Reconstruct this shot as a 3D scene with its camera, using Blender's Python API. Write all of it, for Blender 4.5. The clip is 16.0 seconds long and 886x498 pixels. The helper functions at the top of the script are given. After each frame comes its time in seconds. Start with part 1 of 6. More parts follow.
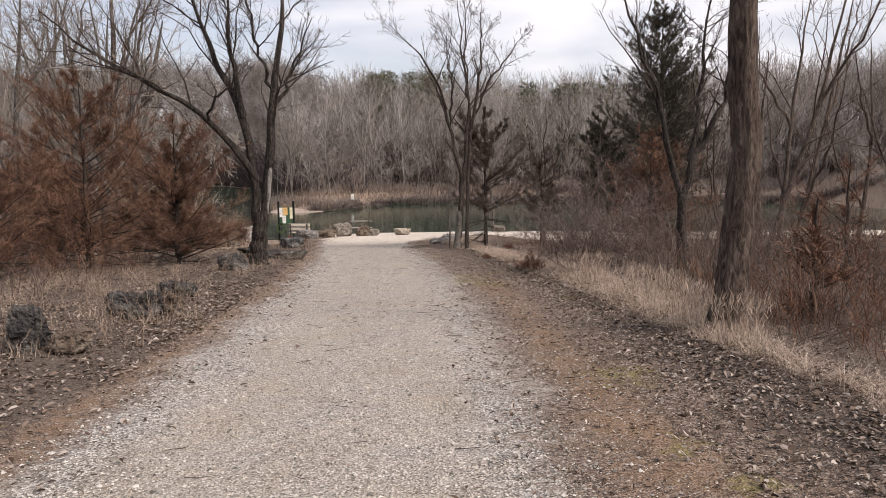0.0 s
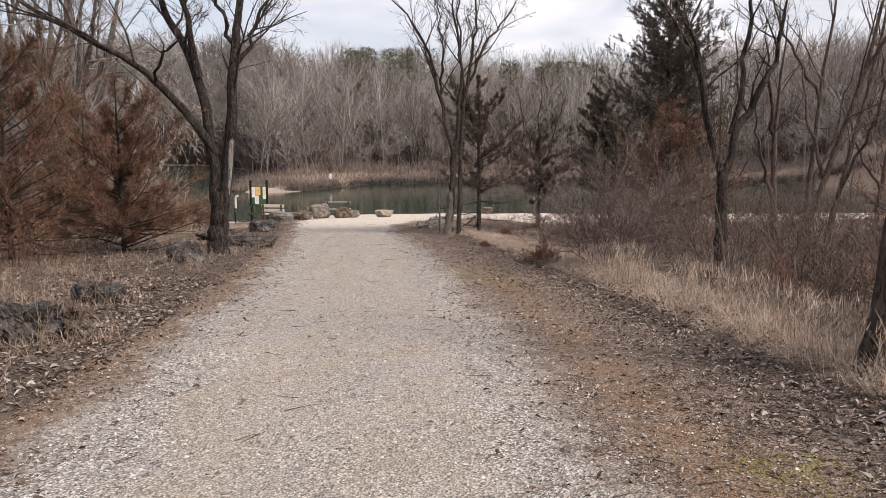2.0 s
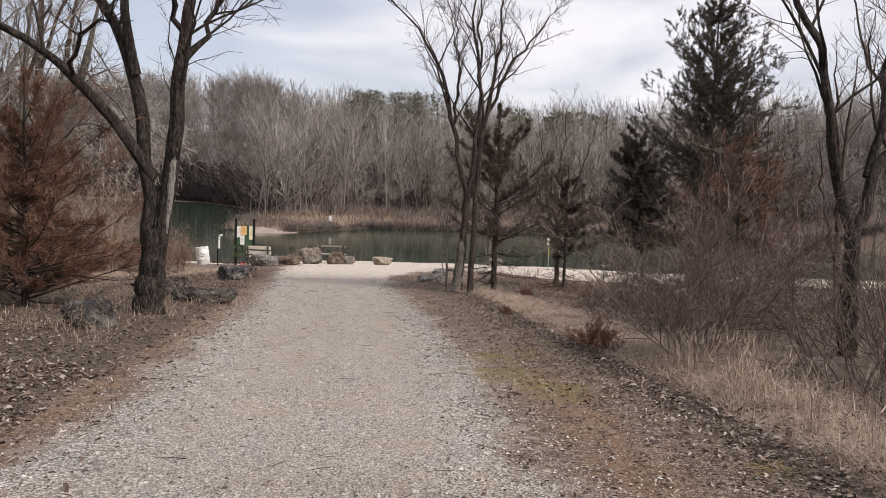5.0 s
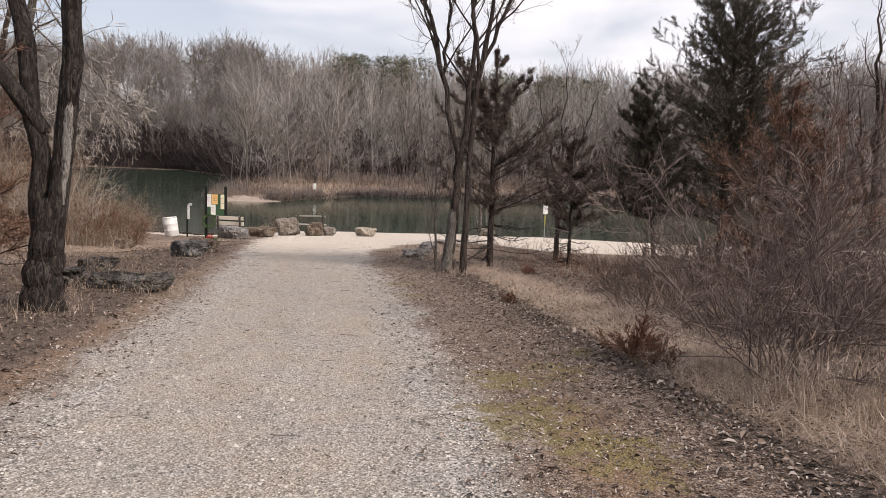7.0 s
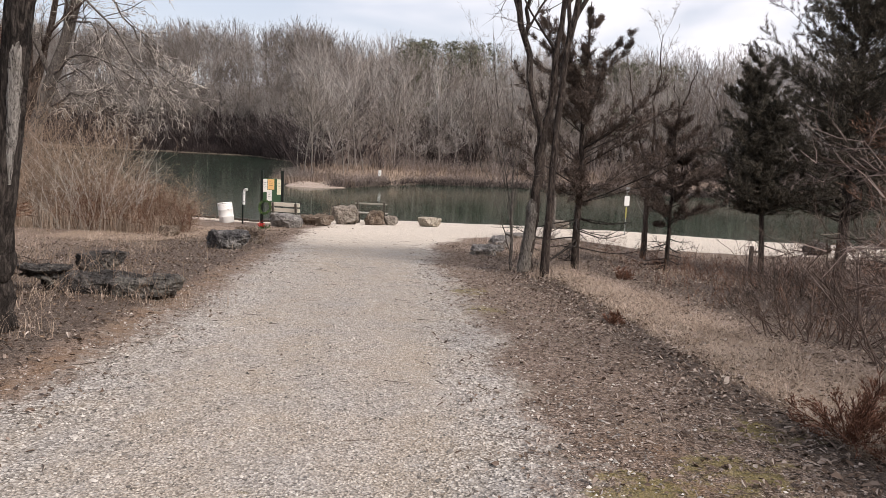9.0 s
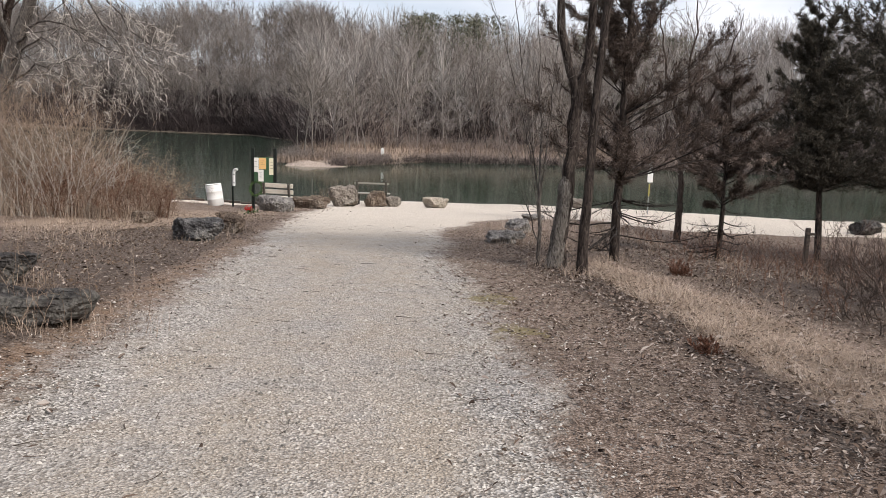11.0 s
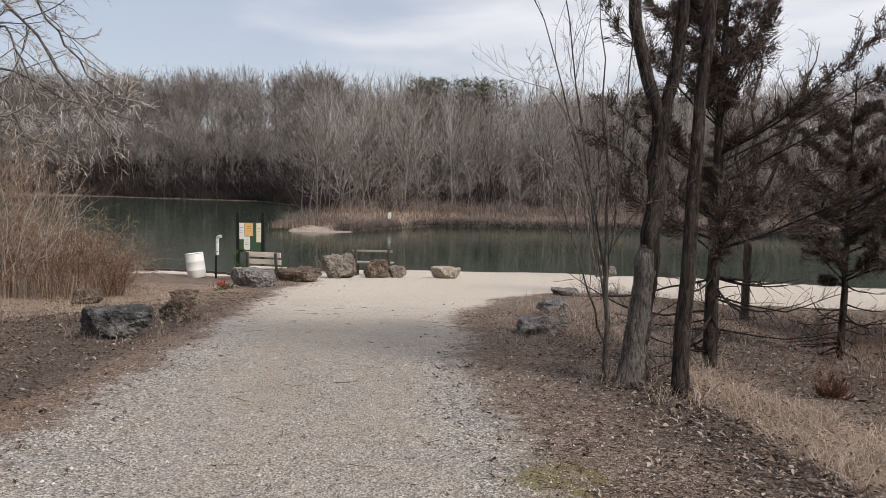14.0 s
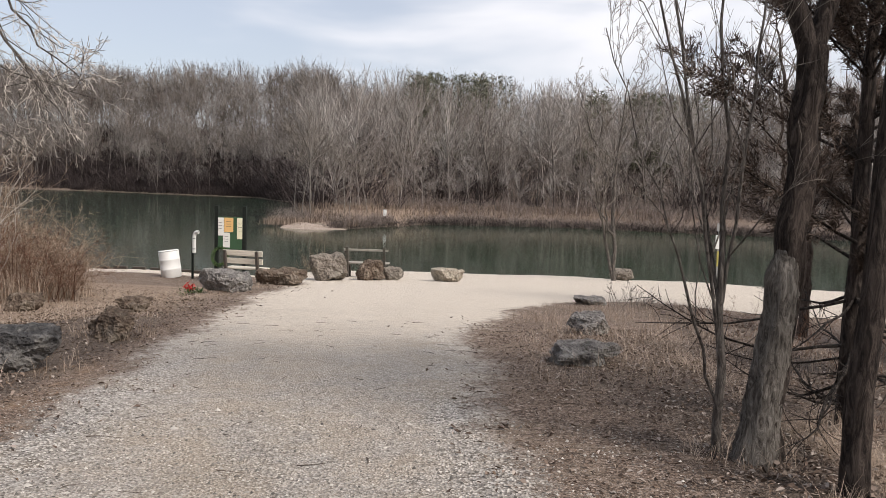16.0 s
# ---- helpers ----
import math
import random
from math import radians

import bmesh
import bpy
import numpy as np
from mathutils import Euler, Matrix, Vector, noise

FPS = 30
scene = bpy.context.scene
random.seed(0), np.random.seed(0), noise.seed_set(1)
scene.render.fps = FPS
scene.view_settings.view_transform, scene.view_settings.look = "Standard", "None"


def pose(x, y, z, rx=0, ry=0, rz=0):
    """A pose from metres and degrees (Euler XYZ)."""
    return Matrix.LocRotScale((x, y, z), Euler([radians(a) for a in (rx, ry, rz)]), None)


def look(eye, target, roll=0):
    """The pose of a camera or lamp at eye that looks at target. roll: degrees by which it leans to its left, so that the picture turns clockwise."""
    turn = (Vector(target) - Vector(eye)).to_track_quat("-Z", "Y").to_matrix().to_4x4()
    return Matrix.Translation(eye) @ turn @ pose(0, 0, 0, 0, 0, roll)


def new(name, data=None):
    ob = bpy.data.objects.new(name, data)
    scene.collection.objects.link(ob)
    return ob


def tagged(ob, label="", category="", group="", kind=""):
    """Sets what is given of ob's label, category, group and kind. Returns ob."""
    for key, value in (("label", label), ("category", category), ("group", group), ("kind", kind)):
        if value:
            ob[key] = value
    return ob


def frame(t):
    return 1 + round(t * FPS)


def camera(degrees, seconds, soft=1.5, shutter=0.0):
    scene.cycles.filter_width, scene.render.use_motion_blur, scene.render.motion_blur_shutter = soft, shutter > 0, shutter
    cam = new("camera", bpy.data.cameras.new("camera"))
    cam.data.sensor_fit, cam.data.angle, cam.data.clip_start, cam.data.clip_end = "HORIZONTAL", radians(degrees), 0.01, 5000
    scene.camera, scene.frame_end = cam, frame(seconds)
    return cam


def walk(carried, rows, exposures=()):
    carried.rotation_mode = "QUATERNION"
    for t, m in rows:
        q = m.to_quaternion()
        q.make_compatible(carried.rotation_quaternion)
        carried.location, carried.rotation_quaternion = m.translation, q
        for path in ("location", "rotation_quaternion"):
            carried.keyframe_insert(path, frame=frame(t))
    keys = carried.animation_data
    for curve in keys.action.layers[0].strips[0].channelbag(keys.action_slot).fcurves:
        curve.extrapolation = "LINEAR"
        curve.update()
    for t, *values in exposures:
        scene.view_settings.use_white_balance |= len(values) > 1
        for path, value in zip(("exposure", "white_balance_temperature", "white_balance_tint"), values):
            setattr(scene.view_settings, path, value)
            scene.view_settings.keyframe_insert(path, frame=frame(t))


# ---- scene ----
cam = camera(60.0, 16.0, soft=0.8)
METRES, EYE, TILT, LEAN, TURN = 22.388, 1.5, -3.0, 0.0, 0.0
ROWS = [
    (0.0, 0.0, 0.0, 0.0, -0.04, -3.14, 0.7),
    (0.5, -0.0009, 0.0332, -0.0001, -2.9, -3.29, 0.14),
    (1.0, -0.0053, 0.0651, -0.0001, -3.01, -3.36, -0.5),
    (1.5, -0.0111, 0.0968, -0.0006, -2.87, -4.26, -1.14),
    (2.0, -0.0145, 0.1299, -0.0006, -1.62, -4.6, 0.44),
    (2.5, -0.0167, 0.1624, -0.0014, -1.18, -4.95, -2.05),
    (3.0, -0.0168, 0.1972, -0.0007, -1.06, -5.21, -1.98),
    (3.5, -0.0194, 0.2281, -0.0009, -1.1, -5.35, -1.53),
    (4.0, -0.0199, 0.2579, -0.0008, -0.78, -1.04, -2.08),
    (6.5, -0.0137, 0.4222, 0.0008, -2.54, -2.06, -1.44),
    (7.0, -0.0147, 0.4521, 0.0011, -2.36, -3.46, -1.75),
    (7.5, -0.0144, 0.4832, 0.002, -0.2, -3.76, -1.22),
    (8.0, -0.0158, 0.5142, 0.0011, 0.46, -3.95, -1.7),
    (8.5, -0.0167, 0.5459, 0.0006, 1.67, -4.25, -2.21),
    (9.0, -0.0199, 0.5776, -0.0001, 2.53, -4.48, -2.61),
    (11.5, -0.0313, 0.7271, -0.001, 3.02, -6.59, -1.36),
    (12.0, -0.0319, 0.7568, -0.001, 3.07, -6.83, 0.42),
    (12.5, -0.0329, 0.7884, -0.0012, 3.07, -6.15, 0.08),
    (13.0, -0.0339, 0.8166, -0.0004, 3.38, -5.74, -0.36),
    (13.5, -0.0382, 0.8462, -0.0007, 3.26, -2.22, -0.7),
    (14.0, -0.0425, 0.8754, -0.0007, 3.46, -1.38, -1.39),
    (14.5, -0.0478, 0.9079, -0.0022, 3.57, -2.0, -1.26),
    (15.0, -0.0511, 0.9383, -0.0025, 3.54, -2.87, -0.96),
    (15.5, -0.0557, 0.9686, -0.003, 3.45, -3.12, -1.42),
    (16.0, -0.0589, 0.9958, -0.0022, 3.1, -1.48, -1.97),
]
walk(cam, [(t, pose(0, 0, EYE, TILT, LEAN, TURN) @ pose(METRES * x, METRES * y, METRES * z, 90 + pitch, roll, yaw)) for t, x, y, z, yaw, pitch, roll in ROWS],
     exposures=[(0.0, 0.45, 6850.0, 18.0), (2.5, 0.50, 6850.0, 18.0), (4.0, 0.30, 6720.0, 17.0), (7.0, 0.43, 6850.0, 18.0), (8.0, 0.44, 6800.0, 18.0), (9.0, 0.50, 6750.0, 17.0), (12.5, 0.46, 6430.0, 13.0),
                (13.5, 0.18, 6560.0, 14.0), (14.5, 0.19, 6600.0, 14.0), (16.0, 0.38, 6680.0, 14.0)])
# ---- sky, sun ----
SUN_ELEV, SUN_AZ = radians(45), radians(124)      # azimuth clockwise from the walk's direction (+y)
world = bpy.data.worlds.new("world")
scene.world = world
world.use_nodes = True
wt = world.node_tree
wt.nodes.clear()
sky = wt.nodes.new("ShaderNodeTexSky")
sky.sky_type, sky.sun_disc, sky.sun_elevation, sky.sun_rotation = "NISHITA", False, SUN_ELEV, SUN_AZ
sky.air_density, sky.dust_density, sky.ozone_density = 1.0, 2.0, 1.2
wtc = wt.nodes.new("ShaderNodeTexCoord")
wmap = wt.nodes.new("ShaderNodeMapping")
wmap.inputs["Scale"].default_value = (1.0, 1.0, 3.2)
cloud = wt.nodes.new("ShaderNodeTexNoise")
cloud.inputs["Scale"].default_value, cloud.inputs["Detail"].default_value = 2.6, 4.5
cloud.inputs["Roughness"].default_value, cloud.inputs["Distortion"].default_value = 0.48, 0.3
ramp = wt.nodes.new("ShaderNodeMapRange")
ramp.interpolation_type = "SMOOTHSTEP"
ramp.inputs["From Min"].default_value, ramp.inputs["From Max"].default_value = 0.38, 0.66
ramp.inputs["To Min"].default_value, ramp.inputs["To Max"].default_value = 0.38, 1.0
mixc = wt.nodes.new("ShaderNodeMix")
mixc.data_type = "RGBA"
mixc.inputs["B"].default_value = (7.3, 7.6, 8.0, 1)
back = wt.nodes.new("ShaderNodeBackground")
back.inputs["Strength"].default_value = 0.101
wout = wt.nodes.new("ShaderNodeOutputWorld")
wt.links.new(wtc.outputs["Generated"], wmap.inputs["Vector"])
wt.links.new(wmap.outputs["Vector"], cloud.inputs["Vector"])
# the cloud lies thicker towards the sun's side
wsep = wt.nodes.new("ShaderNodeSeparateXYZ")
wadd = wt.nodes.new("ShaderNodeMath")
wadd.operation = "MULTIPLY_ADD"
wadd.inputs[1].default_value = 0.30
wt.links.new(wtc.outputs["Generated"], wsep.inputs["Vector"])
wt.links.new(wsep.outputs["X"], wadd.inputs[0])
wt.links.new(cloud.outputs["Fac"], wadd.inputs[2])
wt.links.new(wadd.outputs["Value"], ramp.inputs["Value"])
wt.links.new(ramp.outputs["Result"], mixc.inputs["Factor"])
wt.links.new(sky.outputs["Color"], mixc.inputs["A"])
wt.links.new(mixc.outputs["Result"], back.inputs["Color"])
wt.links.new(back.outputs["Background"], wout.inputs["Surface"])

sun = new("sun", bpy.data.lights.new("sun", "SUN"))
sun.data.energy, sun.data.angle, sun.data.color = 2.65, radians(16), (1.0, 0.945, 0.875)
sun.matrix_world = look((0, 0, 0), (-math.sin(SUN_AZ) * math.cos(SUN_ELEV), -math.cos(SUN_AZ) * math.cos(SUN_ELEV), -math.sin(SUN_ELEV)))
sun.location = (60, -40, 60)


# ---- materials ----
class Nodes:
    """A small wrapper round one node material."""

    def __init__(self, name, rough=0.85, spec=0.3):
        self.m = bpy.data.materials.new(name)
        self.m.use_nodes = True
        self.t = self.m.node_tree
        self.b = self.t.nodes["Principled BSDF"]
        self.b.inputs["Roughness"].default_value = rough
        self.b.inputs["Specular IOR Level"].default_value = spec
        self.co = self.node("ShaderNodeTexCoord").outputs["Object"]

    def node(self, kind, **kw):
        n = self.t.nodes.new(kind)
        for k, v in kw.items():
            n.inputs[k.replace("_", " ")].default_value = v
        return n

    def link(self, a, b):
        self.t.links.new(a, b)

    def noise(self, scale, detail=4.0, rough=0.55, stretch=None, distortion=0.0):
        n = self.node("ShaderNodeTexNoise", Scale=scale, Detail=detail, Roughness=rough, Distortion=distortion)
        src = self.co
        if stretch:
            mp = self.node("ShaderNodeMapping", Scale=stretch)
            self.link(self.co, mp.inputs["Vector"])
            src = mp.outputs["Vector"]
        self.link(src, n.inputs["Vector"])
        return n.outputs["Fac"]

    def voronoi(self, scale, out="Color", rand=1.0, stretch=None):
        n = self.node("ShaderNodeTexVoronoi", Scale=scale, Randomness=rand)
        src = self.co
        if stretch:
            mp = self.node("ShaderNodeMapping", Scale=stretch)
            self.link(self.co, mp.inputs["Vector"])
            src = mp.outputs["Vector"]
        self.link(src, n.inputs["Vector"])
        return n.outputs[out]

    def ramp(self, fac, *stops):
        n = self.node("ShaderNodeValToRGB")
        els = n.color_ramp.elements
        while len(els) < len(stops):
            els.new(0.5)
        for e, (p, c) in zip(els, stops):
            e.position, e.color = p, (*c, 1) if not isinstance(c, (int, float)) else (c, c, c, 1)
        self.link(fac, n.inputs["Fac"])
        return n.outputs["Color"]

    def mix(self, fac, a, b, mode="MIX"):
        n = self.node("ShaderNodeMix")
        n.data_type, n.blend_type = "RGBA", mode
        for key, v in (("Factor", fac), ("A", a), ("B", b)):
            if isinstance(v, tuple):
                n.inputs[key].default_value = (*v, 1)
            elif isinstance(v, (int, float)):
                n.inputs[key].default_value = v
            else:
                self.link(v, n.inputs[key])
        return n.outputs["Result"]

    def math(self, op, a, b=0.0):
        n = self.node("ShaderNodeMath")
        n.operation = op
        for i, v in enumerate((a, b)):
            if isinstance(v, (int, float)):
                n.inputs[i].default_value = v
            else:
                self.link(v, n.inputs[i])
        return n.outputs["Value"]

    def smooth(self, v, lo, hi):
        n = self.node("ShaderNodeMapRange", From_Min=lo, From_Max=hi)
        n.interpolation_type = "SMOOTHSTEP"
        self.link(v, n.inputs["Value"])
        return n.outputs["Result"]

    def island(self):
        return self.node("ShaderNodeNewGeometry").outputs["Random Per Island"]

    def object_random(self):
        return self.node("ShaderNodeObjectInfo").outputs["Random"]

    def attr(self, name):
        n = self.node("ShaderNodeAttribute")
        n.attribute_name = name
        return n.outputs["Color"]

    def alpha(self, name):
        n = self.node("ShaderNodeAttribute")
        n.attribute_name = name
        return n.outputs["Alpha"]

    def split(self, colour):
        n = self.node("ShaderNodeSeparateColor")
        self.link(colour, n.inputs["Color"])
        return n.outputs["Red"], n.outputs["Green"], n.outputs["Blue"]

    def bump(self, height, strength=0.4, distance=0.02, chain=None):
        n = self.node("ShaderNodeBump", Strength=strength, Distance=distance)
        self.link(height, n.inputs["Height"])
        if chain is not None:
            self.link(chain, n.inputs["Normal"])
        return n.outputs["Normal"]

    def done(self, colour=None, normal=None, rough=None):
        if colour is not None:
            if isinstance(colour, tuple):
                self.b.inputs["Base Color"].default_value = (*colour, 1)
            else:
                self.link(colour, self.b.inputs["Base Color"])
        if normal is not None:
            self.link(normal, self.b.inputs["Normal"])
        if rough is not None:
            self.link(rough, self.b.inputs["Roughness"])
        return self.m


def ground_material():
    n = Nodes("ground", 0.95, 0.15)
    grav, straw, moss = n.split(n.attr("zones"))
    loose, mould_shade, rust = n.split(n.attr("soils_and_light"))
    wob = n.math("ADD", n.math("MULTIPLY", n.noise(0.9, 5), 0.5), n.math("MULTIPLY", n.noise(7.0, 5, 0.7), 0.5))
    off = n.math("SUBTRACT", wob, 0.5)
    gm = n.smooth(n.math("ADD", grav, n.math("MULTIPLY", off, 1.7)), 0.32, 0.68)
    sm = n.smooth(n.math("ADD", straw, n.math("MULTIPLY", off, 0.9)), 0.3, 0.7)
    mm = n.smooth(n.math("ADD", moss, n.math("MULTIPLY", n.math("SUBTRACT", n.noise(5.0, 6, 0.75), 0.5), 2.8)), 0.36, 0.85)
    lm = n.smooth(n.math("ADD", loose, n.math("MULTIPLY", n.math("SUBTRACT", n.noise(1.6, 7, 0.75, (1.3, 0.6, 1)), 0.5), 3.2)), -0.1, 1.2)
    dm = n.smooth(n.math("ADD", mould_shade, n.math("MULTIPLY", off, 2.0)), 0.2, 0.9)
    rm = n.smooth(n.math("ADD", rust, n.math("MULTIPLY", n.math("SUBTRACT", n.noise(3.0, 8, 0.8), 0.5), 3.4)), 0.3, 1.2)
    # crushed stone: single grains, packed tan wheel tracks, loose grey stone between
    gr, gg, gb = n.split(n.voronoi(62.0))
    pr, pg, pb = n.split(n.voronoi(98.0))
    g2 = n.split(n.voronoi(150.0))[1]
    grey = n.ramp(gr, (0.0, (0.03, 0.028, 0.026)), (0.25, (0.165, 0.154, 0.141)), (0.62, (0.365, 0.342, 0.313)), (1.0, (0.80, 0.762, 0.707)))
    packed = n.ramp(pr, (0.0, (0.05, 0.041, 0.033)), (0.22, (0.265, 0.228, 0.188)), (0.65, (0.455, 0.398, 0.334)), (1.0, (0.86, 0.775, 0.665)))
    packed = n.mix(0.3, packed, n.ramp(g2, (0.0, (0.10, 0.084, 0.067)), (1.0, (0.50, 0.43, 0.358))))
    tan = n.mix(n.math("ADD", n.math("MULTIPLY", lm, 0.6), 0.25), packed, grey)
    tan = n.mix(n.ramp(n.noise(1.1, 5, 0.6, (1.6, 0.28, 1)), (0.42, 0.0), (0.68, 0.55)), tan, n.mix(0.5, tan, (0.36, 0.29, 0.2)))
    # drifts of greyer and browner stone, damp patches
    drift = n.noise(1.5, 7, 0.72)
    tan = n.mix(n.ramp(drift, (0.46, 0.0), (0.62, 0.85)), tan, n.mix(0.6, tan, n.ramp(gg, (0.0, (0.07, 0.068, 0.066)), (0.5, (0.28, 0.264, 0.246)), (1.0, (0.66, 0.63, 0.592)))))
    tan = n.mix(n.ramp(drift, (0.34, 0.7), (0.48, 0.0)), tan, n.mix(0.5, tan, n.ramp(g2, (0.0, (0.16, 0.125, 0.09)), (1.0, (0.45, 0.372, 0.285)))))
    tan = n.mix(n.ramp(n.noise(3.3, 8, 0.8, (1.0, 0.55, 1)), (0.56, 0.0), (0.70, 0.6)), tan, n.mix(0.55, tan, (0.13, 0.117, 0.104)))
    # paler gravel at the shore end: open sunlight put into the colour
    sunlit_gravel = n.mix(0.5, n.ramp(gb, (0.0, (0.33, 0.285, 0.233)), (0.5, (0.66, 0.59, 0.505)), (1.0, (0.86, 0.795, 0.70))), n.ramp(g2, (0.0, (0.40, 0.345, 0.28)), (1.0, (0.72, 0.645, 0.55))))
    tan = n.mix(n.smooth(n.math("ADD", n.alpha("soils_and_light"), n.math("MULTIPLY", off, 0.9)), 0.15, 1.0), tan, sunlit_gravel)
    # trodden leaf litter over soil
    chip = n.split(n.voronoi(42.0, stretch=(1.0, 1.6, 1.0)))
    crumb = n.split(n.voronoi(110.0))
    litter = n.ramp(chip[0], (0.0, (0.022, 0.015, 0.012)), (0.35, (0.105, 0.075, 0.059)), (0.72, (0.285, 0.209, 0.163)), (1.0, (0.55, 0.455, 0.385)))
    litter = n.mix(0.5, litter, n.ramp(crumb[1], (0.0, (0.015, 0.011, 0.009)), (0.5, (0.14, 0.10, 0.077)), (0.85, (0.33, 0.245, 0.192)), (1.0, (0.62, 0.54, 0.465))))
    litter = n.mix(n.ramp(n.noise(1.7, 5, 0.6), (0.35, 0.0), (0.7, 0.7)), litter, n.mix(0.55, litter, (0.10, 0.075, 0.055)))
    litter = n.mix(n.ramp(n.noise(1.15, 5, 0.7), (0.52, 0.0), (0.68, 0.7)), litter, n.mix(0.6, litter, n.ramp(n.noise(38.0, 5, 0.75, (0.5, 1.6, 1)), (0.3, (0.15, 0.115, 0.085)), (0.7, (0.40, 0.32, 0.245)))))
    # rusty needles and short tan grass in drifts
    needle = n.ramp(n.noise(48.0, 6, 0.8, (0.7, 1.4, 1)), (0.32, (0.085, 0.048, 0.03)), (0.55, (0.27, 0.175, 0.108)), (0.72, (0.46, 0.34, 0.225)))
    litter = n.mix(n.math("MULTIPLY", rm, 0.7), litter, needle)
    # dark leaf mould, also the shade colour of the far woods' floor
    mould_shadec = n.mix(0.5, n.ramp(chip[1], (0.0, (0.008, 0.007, 0.006)), (0.6, (0.048, 0.038, 0.032)), (1.0, (0.18, 0.15, 0.13))), n.ramp(crumb[2], (0.0, (0.006, 0.005, 0.004)), (0.7, (0.055, 0.044, 0.037)), (1.0, (0.24, 0.205, 0.18))))
    litter = n.mix(n.math("MULTIPLY", dm, 0.6), litter, mould_shadec)
    strawc = n.mix(0.75, litter, n.ramp(n.noise(34.0, 6, 0.8, (0.6, 1.5, 1)), (0.34, (0.12, 0.085, 0.06)), (0.64, (0.47, 0.365, 0.275))))
    mossc = n.ramp(n.noise(60.0, 5, 0.75), (0.3, (0.10, 0.082, 0.035)), (0.7, (0.30, 0.25, 0.095)))
    col = n.mix(sm, litter, strawc)
    col = n.mix(gm, col, tan)
    col = n.mix(n.math("MULTIPLY", mm, 0.72), col, mossc)
    h = n.math("ADD", n.math("MULTIPLY", n.voronoi(62.0, "Distance"), 0.7), n.noise(9.0, 6, 0.7))
    return n.done(col, n.bump(h, 0.8, 0.026))


def bark_material(name, dark, mid, pale, ridge=14.0):
    n = Nodes(name, 0.92, 0.2)
    f = n.noise(ridge * 1.5, 6, 0.7, (1.0, 1.0, 0.24), 1.4)
    c = n.ramp(f, (0.38, dark), (0.5, mid), (0.64, pale))
    c = n.mix(n.ramp(n.noise(1.6, 4), (0.45, 0.0), (0.75, 0.5)), c, n.mix(0.4, c, pale))
    return n.done(c, n.bump(f, 1.0, 0.05))


def twig_material(name, a, b):
    n = Nodes(name, 0.9, 0.2)
    return n.done(n.mix(n.island(), a, b))


def foliage_material(name, *stops):
    n = Nodes(name, 0.8, 0.2)
    c = n.ramp(n.island(), *stops)
    c = n.mix(n.ramp(n.noise(1.3, 3), (0.35, 0.0), (0.7, 0.6)), c, n.mix(0.5, c, stops[0][1]))
    n.b.inputs["Subsurface Weight"].default_value = 0.0
    return n.done(c)


def rock_material(name, dark, mid, pale, lichen=0.25):
    n = Nodes(name, 0.93, 0.2)
    f = n.noise(5.0, 8, 0.68)
    c = n.ramp(f, (0.3, dark), (0.5, mid), (0.72, pale))
    c = n.mix(n.ramp(n.noise(17.0, 6, 0.7), (0.52, 0.0), (0.68, 0.8)), c, n.mix(0.5, c, dark))
    c = n.mix(n.ramp(n.noise(2.3, 6, 0.7), (0.5, 0.0), (0.62, lichen)), c, (0.36, 0.345, 0.29))
    h = n.math("ADD", n.noise(6.0, 8, 0.75), n.math("ADD", n.math("MULTIPLY", n.voronoi(13.0, "Distance"), 0.7), n.math("MULTIPLY", n.voronoi(31.0, "Distance"), 0.4)))
    return n.done(c, n.bump(h, 1.0, 0.12))


def wood_material(name, a, b, rough=0.75):
    n = Nodes(name, rough, 0.3)
    f = n.noise(9.0, 6, 0.6, (0.35, 3.0, 3.0), 0.3)
    return n.done(n.ramp(f, (0.3, a), (0.7, b)), n.bump(f, 0.4, 0.004))


def paint_material(name, c, rough=0.6, wear=0.35):
    n = Nodes(name, rough, 0.4)
    f = n.noise(7.0, 7, 0.7)
    return n.done(n.mix(n.ramp(f, (0.5, 0.0), (0.75, wear)), c, tuple(v * 0.5 for v in c)), n.bump(f, 0.2, 0.003))


def water_material():
    n = Nodes("pond_water", 0.09, 0.5)
    n.b.inputs["IOR"].default_value = 1.33
    c = n.ramp(n.noise(0.045, 3), (0.35, (0.018, 0.040, 0.027)), (0.7, (0.038, 0.060, 0.036)))
    h = n.math("ADD", n.noise(0.9, 4, 0.55, (0.6, 1.8, 1)), n.math("MULTIPLY", n.noise(5.0, 3, 0.5, (0.6, 1.6, 1)), 0.25))
    return n.done(c, n.bump(h, 0.05, 0.05))


GROUND = ground_material()
BARK = bark_material("dark_bark", (0.010, 0.008, 0.007), (0.034, 0.028, 0.024), (0.105, 0.088, 0.077))
BARK_BROWN = bark_material("ridged_brown_bark", (0.022, 0.016, 0.013), (0.085, 0.062, 0.05), (0.17, 0.135, 0.11), 11.0)
BARK_DUSK = bark_material("dusky_brown_bark", (0.013, 0.010, 0.009), (0.048, 0.037, 0.031), (0.115, 0.092, 0.078), 12.0)
BARK_GREY = bark_material("grey_bark", (0.04, 0.035, 0.031), (0.115, 0.10, 0.088), (0.23, 0.205, 0.18))
SCAR_WOOD = bark_material("pale_scarred_wood", (0.06, 0.053, 0.047), (0.27, 0.25, 0.225), (0.46, 0.43, 0.395), 22.0)
BARE_WOOD = bark_material("barkless_grey_wood", (0.06, 0.052, 0.045), (0.165, 0.148, 0.128), (0.30, 0.275, 0.245), 18.0)
